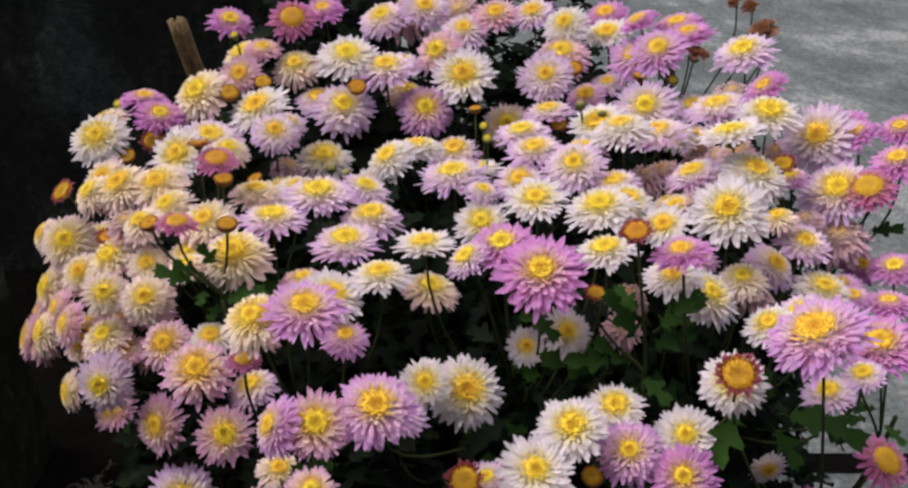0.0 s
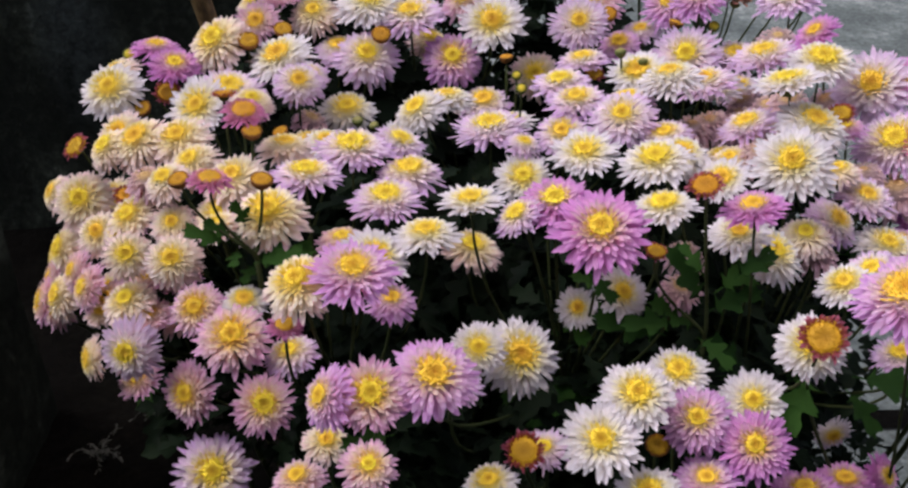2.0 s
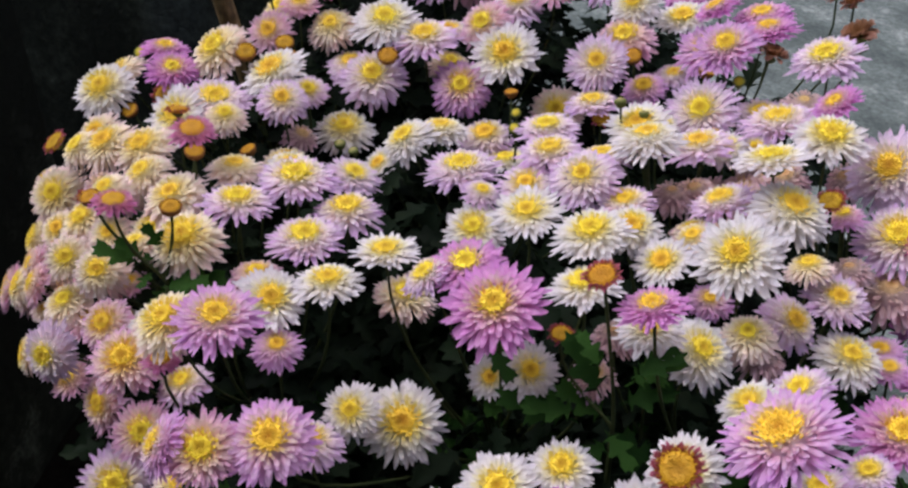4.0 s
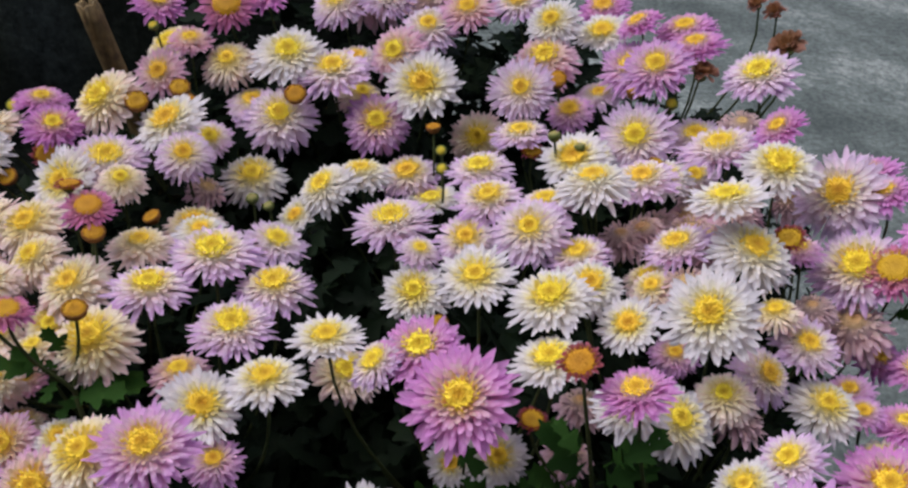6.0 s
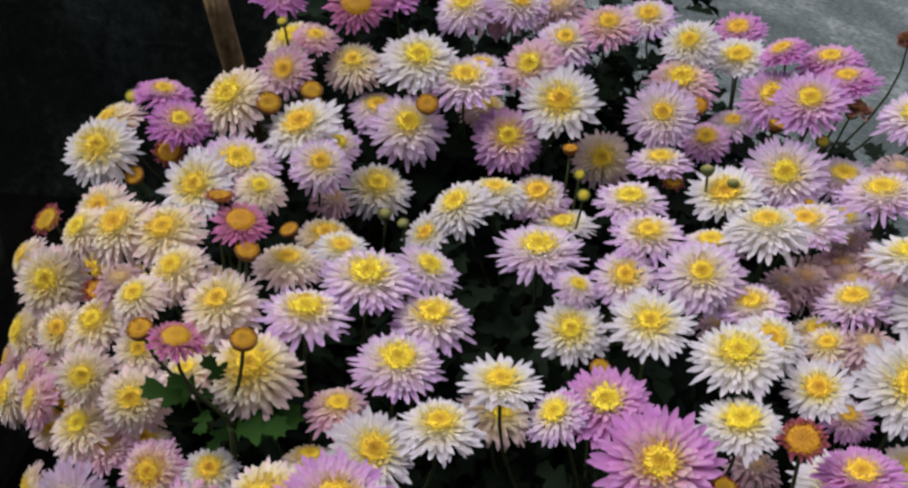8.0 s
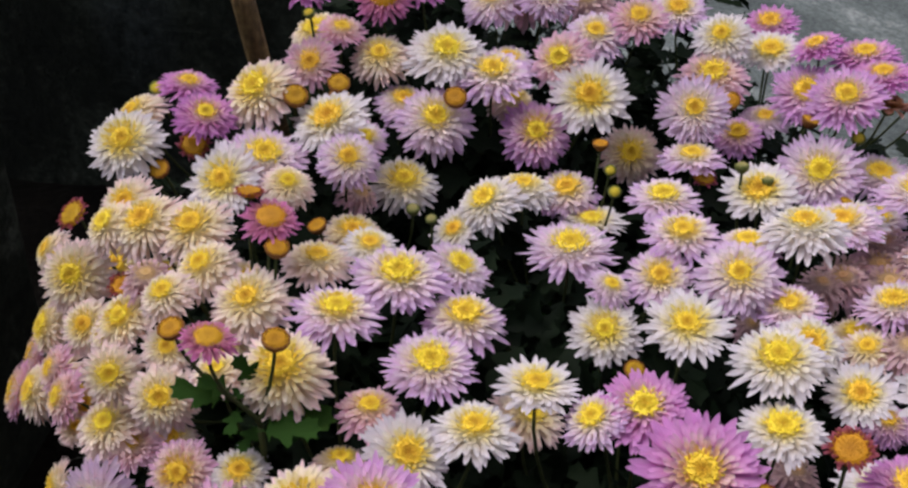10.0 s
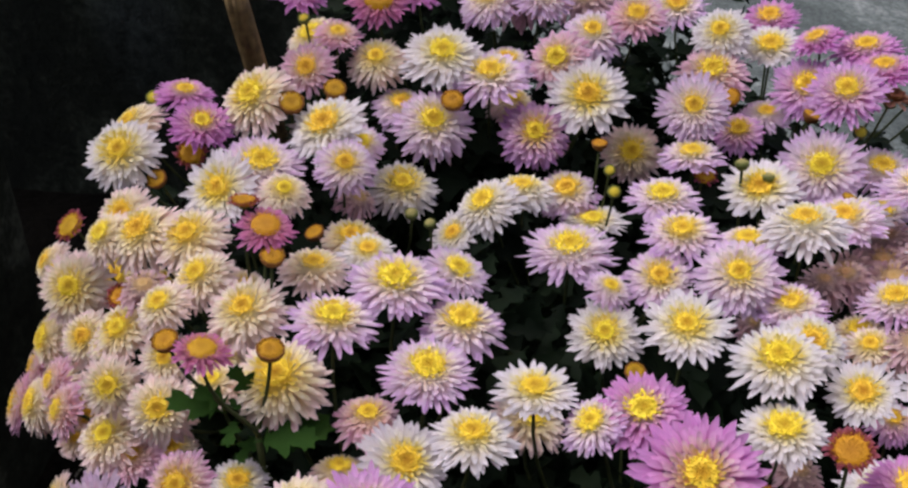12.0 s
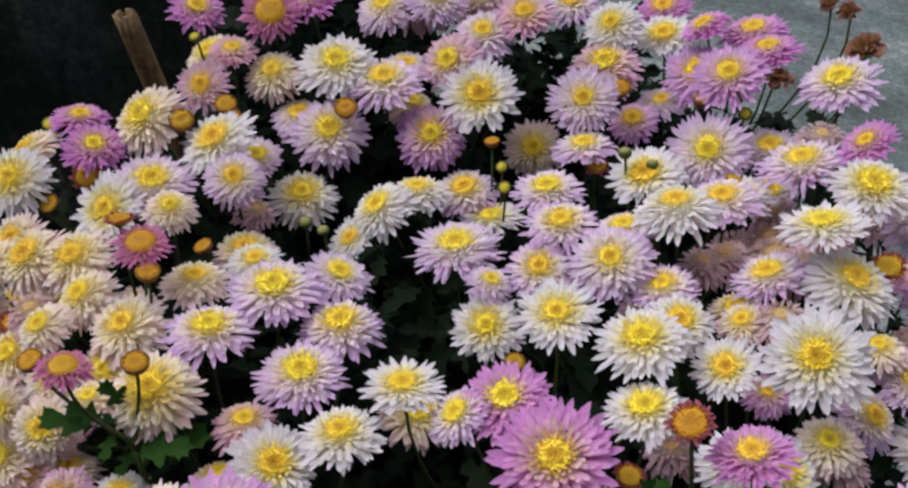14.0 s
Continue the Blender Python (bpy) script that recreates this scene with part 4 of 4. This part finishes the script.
bloom("k", -0.263, 1.143, 0.916, 0.056, (-0.11, -0.66, 0.74))
bloom("w", 0.010, 1.148, 0.914, 0.081, (-0.08, -0.56, 0.83))
bloom("l", 0.112, 1.149, 0.913, 0.072, (-0.17, -0.62, 0.77))
bloom("l", -0.171, 1.157, 0.880, 0.058, (0.03, -0.13, 0.99))
bloom("x", 0.297, 1.163, 0.931, 0.035)
bloom("l", -0.086, 1.170, 0.918, 0.084, (-0.04, -0.11, 0.99))
bloom("o", 0.234, 1.178, 0.897, 0.019)
bloom("g", 0.392, 1.179, 0.941, 0.008)
bloom("m", 0.167, 1.179, 0.874, 0.051, (-0.22, -0.32, 0.92))
bloom("w", -0.134, 1.180, 0.929, 0.084, (0.02, -0.29, 0.96))
bloom("o", 0.151, 1.180, 0.907, 0.022, (-0.21, -0.50, 0.84))
bloom("c", -0.201, 1.182, 0.914, 0.062, (-0.10, -0.42, 0.90))
bloom("k", -0.023, 1.186, 0.930, 0.065, (-0.36, -0.61, 0.71))
bloom("k", -0.241, 1.194, 0.931, 0.050, (0.07, -0.12, 0.99))
bloom("c", 0.069, 1.195, 0.824, 0.066, (-0.11, -0.68, 0.73))
bloom("p", 0.291, 1.196, 0.951, 0.065, (-0.27, 0.02, 0.96))
bloom("x", 0.387, 1.200, 0.947, 0.041, (-0.48, -0.15, 0.87))
bloom("c", -0.061, 1.209, 0.868, 0.056, (0.18, -0.15, 0.97))
bloom("m", 0.231, 1.214, 0.912, 0.074, (-0.27, -0.43, 0.86))
bloom("r", -0.204, 1.217, 0.961, 0.064, (0.11, -0.54, 0.83))
bloom("c", -0.275, 1.217, 0.915, 0.063, (-0.34, -0.21, 0.90))
bloom("l", 0.201, 1.219, 0.874, 0.056, (-0.22, -0.08, 0.97))
bloom("l", 0.011, 1.220, 0.947, 0.066, (-0.10, -0.35, 0.93))
bloom("k", 0.138, 1.228, 0.913, 0.076, (-0.20, -0.34, 0.92))
bloom("k", 0.052, 1.230, 0.964, 0.062, (-0.13, -0.33, 0.93))
bloom("l", -0.072, 1.246, 0.892, 0.058, (-0.06, -0.05, 1.00))
bloom("p", 0.289, 1.253, 0.943, 0.072, (-0.27, -0.00, 0.96))
bloom("p", -0.171, 1.254, 0.961, 0.059, (-0.12, -0.25, 0.96))
bloom("x", 0.385, 1.261, 0.958, 0.027, (-0.50, -0.14, 0.87))
bloom("p", -0.293, 1.262, 0.943, 0.060, (0.23, -0.30, 0.93))
bloom("w", 0.144, 1.263, 0.939, 0.064, (-0.35, -0.45, 0.80))
bloom("x", 0.367, 1.272, 0.961, 0.024, (-0.52, -0.11, 0.86))
bloom("w", 0.204, 1.285, 0.918, 0.070, (-0.23, -0.18, 0.95))
bloom("l", -0.039, 1.289, 0.952, 0.069, (0.10, -0.39, 0.92))
bloom("l", -0.099, 1.295, 0.938, 0.070, (-0.27, -0.28, 0.92))
bloom("f", 0.004, 1.324, 0.937, 0.067, (-0.27, -0.38, 0.89))
bloom("f", -0.064, 1.336, 0.932, 0.076, (-0.26, -0.36, 0.90))
bloom("p", 0.208, 1.335, 0.927, 0.064, (-0.30, -0.23, 0.93))
bloom("l", 0.108, 1.346, 0.926, 0.068, (-0.17, -0.27, 0.95))
bloom("o", -0.358, 0.976, 0.888, 0.019, (-0.20, -0.50, 0.84))
bloom("q", -0.346, 1.033, 0.878, 0.033, (0.10, -0.60, 0.80))
bloom("b", -0.268, 1.164, 0.956, 0.012, (-0.20, -0.40, 0.90))
bloom("o", -0.229, 1.117, 0.894, 0.022, (0.10, -0.60, 0.80))
bloom("p", 0.236, 1.249, 0.948, 0.054, (-0.50, 0.05, 0.85))
bloom("c", -0.461, 0.946, 0.808, 0.043, (-0.70, -0.30, 0.62))
bloom("p", 0.307, 0.598, 0.748, 0.039, (0.50, -0.50, 0.60))
bloom("o", 0.110, 0.581, 0.804, 0.019, (-0.10, -0.40, 0.90))
bloom("c", -0.289, 0.784, 0.876, 0.042, (0.00, -0.50, 0.86))
bloom("c", -0.249, 0.789, 0.883, 0.045, (0.05, -0.45, 0.88))
bloom("c", -0.352, 0.823, 0.842, 0.040, (-0.30, -0.50, 0.80))


LEAF_SPOTS = []


def leaf_at(x, y, z, way):
    """A large green leaf from its foot along a way; it turns its face up and to the open side."""
    foot, way = Vector((x, y, z)), Vector(way)
    root = min(range(len(ROOTS)), key=lambda i: (ROOTS[i][0] - x) ** 2 + (ROOTS[i][1] - y) ** 2)
    leaf = part("leaf", LEAVES[len(LEAF_SPOTS) % 3], None, plants[root])
    LEAF_SPOTS.append(foot)
    ahead = way.normalized()
    face = Vector((0.1 * math.sin(7 * x), -0.45, 0.8))
    side = face.cross(ahead).normalized()
    face = ahead.cross(side)
    turn = Matrix((ahead, side, face)).transposed().to_4x4()
    leaf.matrix_basis = Matrix.Translation(foot - plants[root].location) @ turn @ Matrix.Scale(way.length, 4)


leaf_at(-0.226, 0.725, 0.893, (-0.030, -0.013, 0.024))
leaf_at(-0.225, 0.731, 0.893, (-0.012, -0.012, 0.025))
leaf_at(-0.209, 0.740, 0.898, (-0.010, -0.010, 0.029))
leaf_at(-0.210, 0.744, 0.886, (-0.011, -0.018, 0.017))
leaf_at(-0.209, 0.742, 0.864, (0.045, -0.013, 0.024))
leaf_at(-0.209, 0.736, 0.864, (-0.007, -0.026, 0.003))
leaf_at(-0.223, 0.734, 0.880, (0.001, -0.026, 0.004))
leaf_at(-0.210, 0.744, 0.872, (0.030, -0.024, 0.006))
leaf_at(0.155, 0.672, 0.867, (-0.025, 0.005, 0.052))
leaf_at(0.172, 0.697, 0.859, (0.036, -0.002, 0.042))
leaf_at(0.170, 0.700, 0.837, (0.034, -0.009, 0.031))
leaf_at(0.164, 0.697, 0.822, (-0.039, -0.006, 0.035))
leaf_at(0.140, 0.701, 0.810, (-0.062, -0.008, 0.033))
leaf_at(0.161, 0.685, 0.822, (0.023, -0.030, -0.002))
leaf_at(0.166, 0.689, 0.810, (-0.025, -0.033, -0.008))
leaf_at(0.244, 0.618, 0.830, (0.003, 0.002, 0.048))
leaf_at(0.229, 0.617, 0.846, (-0.024, -0.043, -0.022))
leaf_at(0.255, 0.603, 0.852, (0.050, -0.024, 0.007))
leaf_at(0.277, 0.607, 0.849, (0.045, -0.031, -0.004))
leaf_at(0.252, 0.602, 0.841, (0.017, -0.035, -0.010))
leaf_at(-0.088, 0.567, 0.832, (-0.034, -0.020, 0.013))
leaf_at(0.441, 0.914, 0.829, (0.031, -0.018, 0.017))
leaf_at(0.051, 0.741, 0.815, (0.022, -0.036, -0.012))
leaf_at(0.088, 0.741, 0.835, (-0.026, -0.014, 0.023))
leaf_at(0.206, 0.680, 0.777, (-0.031, 0.001, 0.046))
leaf_at(0.142, 0.687, 0.835, (-0.043, -0.010, 0.013))
leaf_at(-0.207, 0.716, 0.878, (0.041, -0.004, 0.018))
leaf_at(0.064, 0.700, 0.879, (0.025, -0.021, -0.013))
leaf_at(0.173, 0.663, 0.899, (0.031, 0.009, 0.023))
leaf_at(0.152, 0.670, 0.896, (-0.017, 0.011, 0.025))


ALL_HEADS = [h for some in heads_of.values() for h in some if h[3] not in "bg"]
HEAD_P = np.array([h[0] for h in ALL_HEADS])
HEAD_N = np.array([h[1] for h in ALL_HEADS])


def hides_a_head(q):
    """Whether a leaf at q would lie over the face of a flower head."""
    off = np.array(q) - HEAD_P
    along = (off * HEAD_N).sum(1)
    across = np.linalg.norm(off - along[:, None] * HEAD_N, axis=1)
    return bool(((along > -0.028) & (along < 0.22) & (across < 0.056)).any())


# ---- stems, leaves and foliage of each plant ----
def curve_points(a, b, c, d, n):
    out = []
    for i in range(n + 1):
        t = i / n
        out.append(a * (1 - t) ** 3 + 3 * b * t * (1 - t) ** 2 + 3 * c * t * t * (1 - t) + d * t ** 3)
    return out


stem_rnd = random.Random(21)
# points where sprays of spent heads branch
SPRAYS = [Vector((-0.204, 0.720, 0.879)), Vector((0.167, 0.685, 0.821))]
for plant, (rx, ry) in zip(plants, ROOTS):
    base = Vector((rx, ry, 0.0))
    here = plant.location
    heads = heads_of[plant.name]
    # woody main stalks that fan out from the root
    forks = []
    for k in range(7):
        a = k * 2.4 + 0.5
        r = 0.05 + 0.09 * (k % 3) / 2
        top = Vector((rx + r * math.cos(a) * 1.2, ry + r * math.sin(a), 0.50 + 0.05 * (k % 4)))
        foot = base + Vector((0.03 * math.cos(a), 0.03 * math.sin(a), 0.0))
        pts = curve_points(foot - here, foot + Vector((0, 0, 0.2)) - here, top - Vector((0, 0, 0.15)) - here, top - here, 8)
        part("stalk", mesh_of("stalk", *tube([tuple(q) for q in pts], [0.0045 - 0.0002 * i for i in range(9)]), M_STEM), None, plant)
        forks.append(top)
    sprays = [q for q in SPRAYS if min(ROOTS, key=lambda o: (o[0] - q.x) ** 2 + (o[1] - q.y) ** 2) == (rx, ry)]
    for top in sprays:
        pts = curve_points(base - here, base + Vector((0, 0, 0.3)) - here, top - Vector((0, 0, 0.2)) - here, top - here, 12)
        part("stalk", mesh_of("stalk", *tube([tuple(q) for q in pts], [0.0040 - 0.00014 * i for i in range(13)]), M_STEM), None, plant)
    spots = []
    for p, n, width, kind in heads:
        near = [q for q in SPRAYS if kind in "oqr" and (q - p).length < 0.17 and q.z < p.z - 0.05]
        fork = near[0] if near else min(forks, key=lambda q: (q - p).length + 0.05 * stem_rnd.random())
        end = p - n * width * (0.28 if kind in PETALS else 0.5)
        reach = (end - fork).length
        pts = curve_points(fork - here, fork + Vector((0, 0, 0.18 * reach)) - here, end - n * min(0.06, 0.3 * reach) + Vector((0, 0, -0.22 * reach)) - here, end - here, 12)
        part("stem", mesh_of("stem", *tube([tuple(q) for q in pts], [0.0017 - 0.00004 * i for i in range(13)]), M_STEM), None, plant)
        spots += [(pts[i] + here, (pts[i] - pts[i - 1]).normalized()) for i in (4, 6, 8, 9, 11)]
    # leaves on the stems under the heads
    for i, (q, d) in enumerate(spots):
        a = stem_rnd.random() * 6.28
        out = Vector((math.cos(a), math.sin(a), stem_rnd.uniform(-0.5, 0.25))).normalized()
        long = stem_rnd.uniform(0.034, 0.055)
        if i % 5 > 0 or any(hides_a_head(q + out * long * k) for k in (0.0, 0.4, 0.8, 1.15)):
            continue
        leaf = part("leaf", LEAVES[i % 3], None, plant)
        leaf.matrix_basis = Matrix.Translation(q - here) @ out.to_track_quat("X", "Z").to_matrix().to_4x4() @ Matrix.Scale(long, 4)
    # the mass of leaves under the heads, its shade put into the leaf colour
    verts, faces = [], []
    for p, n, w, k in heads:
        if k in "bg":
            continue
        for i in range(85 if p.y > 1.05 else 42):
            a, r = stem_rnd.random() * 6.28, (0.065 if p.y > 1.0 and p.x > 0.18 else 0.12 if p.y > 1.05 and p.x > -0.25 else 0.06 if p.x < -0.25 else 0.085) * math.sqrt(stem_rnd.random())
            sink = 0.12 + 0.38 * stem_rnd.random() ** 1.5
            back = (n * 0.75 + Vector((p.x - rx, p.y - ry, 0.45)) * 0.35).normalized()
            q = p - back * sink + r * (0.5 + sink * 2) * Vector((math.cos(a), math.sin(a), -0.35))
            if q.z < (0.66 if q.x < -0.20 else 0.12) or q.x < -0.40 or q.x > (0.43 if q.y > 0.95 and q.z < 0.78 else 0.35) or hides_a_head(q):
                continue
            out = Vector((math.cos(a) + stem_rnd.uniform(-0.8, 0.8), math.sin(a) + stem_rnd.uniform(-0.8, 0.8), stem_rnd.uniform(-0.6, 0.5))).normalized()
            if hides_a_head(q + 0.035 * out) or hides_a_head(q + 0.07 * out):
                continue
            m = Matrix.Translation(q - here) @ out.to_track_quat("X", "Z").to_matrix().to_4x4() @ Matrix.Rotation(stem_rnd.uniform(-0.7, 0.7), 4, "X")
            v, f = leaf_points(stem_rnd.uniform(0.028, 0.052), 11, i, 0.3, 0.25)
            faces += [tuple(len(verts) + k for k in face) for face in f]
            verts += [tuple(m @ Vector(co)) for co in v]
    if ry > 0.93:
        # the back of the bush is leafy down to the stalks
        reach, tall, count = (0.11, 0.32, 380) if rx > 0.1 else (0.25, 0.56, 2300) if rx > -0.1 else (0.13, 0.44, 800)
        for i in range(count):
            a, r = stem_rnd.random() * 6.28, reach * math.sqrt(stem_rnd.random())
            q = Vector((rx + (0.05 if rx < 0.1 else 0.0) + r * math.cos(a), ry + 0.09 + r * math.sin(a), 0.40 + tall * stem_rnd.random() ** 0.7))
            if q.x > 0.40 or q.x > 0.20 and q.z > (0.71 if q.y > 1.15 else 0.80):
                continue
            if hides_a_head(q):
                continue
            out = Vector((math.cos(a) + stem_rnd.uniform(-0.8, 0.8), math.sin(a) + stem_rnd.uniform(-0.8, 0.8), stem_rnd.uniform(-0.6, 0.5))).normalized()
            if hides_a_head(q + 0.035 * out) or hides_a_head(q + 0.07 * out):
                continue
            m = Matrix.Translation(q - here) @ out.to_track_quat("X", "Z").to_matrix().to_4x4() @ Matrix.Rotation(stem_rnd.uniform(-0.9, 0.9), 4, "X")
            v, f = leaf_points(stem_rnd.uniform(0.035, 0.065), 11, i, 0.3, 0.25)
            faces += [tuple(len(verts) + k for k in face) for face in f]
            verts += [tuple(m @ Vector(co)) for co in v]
    tagged(part("foliage", mesh_of("foliage", verts, faces, M_FOLIAGE_SHADED), None, plant, "mass of green lobed leaves, coloured dark for the shade inside the bush"), kind="stuff")


# ---- dry weeds on the bed ----
def dry_weed(x, y, size, seed):
    """A withered weed: a few wiry grey stalks with curled remains of leaves."""
    rnd = random.Random(seed)
    z = bed_height(x, y) - 0.004
    weed = new("dry_weed")
    weed.location = (x, y, z)
    tagged(weed, "withered pale grey weed on the dark soil", "weed", "dry weeds on the bed")
    for k in range(9):
        a, tall = rnd.random() * 6.28, size * rnd.uniform(0.5, 1.0)
        d = Vector((math.cos(a), math.sin(a), 0)) * tall * rnd.uniform(0.4, 1.0)
        pts = curve_points(Vector((0, 0, 0)), Vector((0, 0, 0.4 * tall)), d * 0.6 + Vector((0, 0, 0.8 * tall)), d + Vector((0, 0, rnd.uniform(0.2, 0.7) * tall)), 6)
        stalk = part("stalk", mesh_of("stalk", *tube([tuple(q) for q in pts], [0.0010 - 0.0001 * i for i in range(7)], 5), M_STRAW), None, weed)
        verts, faces = [], []
        for i in range(7):
            q = pts[rnd.randint(2, 6)]
            way = Vector((rnd.uniform(-1, 1), rnd.uniform(-1, 1), rnd.uniform(-0.4, 0.8))).normalized()
            m = Matrix.Translation(q) @ way.to_track_quat("X", "Z").to_matrix().to_4x4()
            v, f = leaf_points(size * rnd.uniform(0.08, 0.16), 6, i, 0.6, 0.5)
            faces += [tuple(len(verts) + j for j in face) for face in f]
            verts += [tuple(m @ Vector(co)) for co in v]
        part("leaves", mesh_of("leaves", verts, faces, M_STRAW), None, stalk, "curled dry leaves")


dry_weed(-0.635, 1.25, 0.075, 41)
dry_weed(-0.565, 1.36, 0.060, 42)


# ---- the stake ----
def stake():
    """A weathered bamboo stake with two nodes and a splintered top, driven into the bed and leaning."""
    rnd = random.Random(3)
    foot, top = Vector((-0.155, 1.21, 0.0)), Vector((-0.342, 1.185, 0.970))
    pts, radii = [], []
    for i in range(41):
        s = i / 40
        pts.append(tuple(s * (top - foot)))
        node = max(0.0, 1 - abs(((s * 3.1 + 0.2) % 1.0) - 0.5) / 0.03)
        radii.append(0.0136 - 0.002 * s + 0.0020 * node)
    v, f = tube(pts, radii, 24, False)
    along = (top - foot).normalized()
    for k in range(24):
        chip = 0.014 * max(0.0, noise.noise((k * 0.9, 1.7, 0.0))) + 0.004 * rnd.random()
        v[-24 + k] = tuple(Vector(v[-24 + k]) - along * chip)
    ob = new("bamboo_stake", mesh_of("bamboo_stake", v, f, M_BAMBOO))
    ob.location = foot
    solid = ob.modifiers.new("wall", "SOLIDIFY")
    solid.thickness, solid.offset = 0.004, -1
    return tagged(ob, "weathered brown bamboo stake with splintered top in the bed", "stake")


stake()
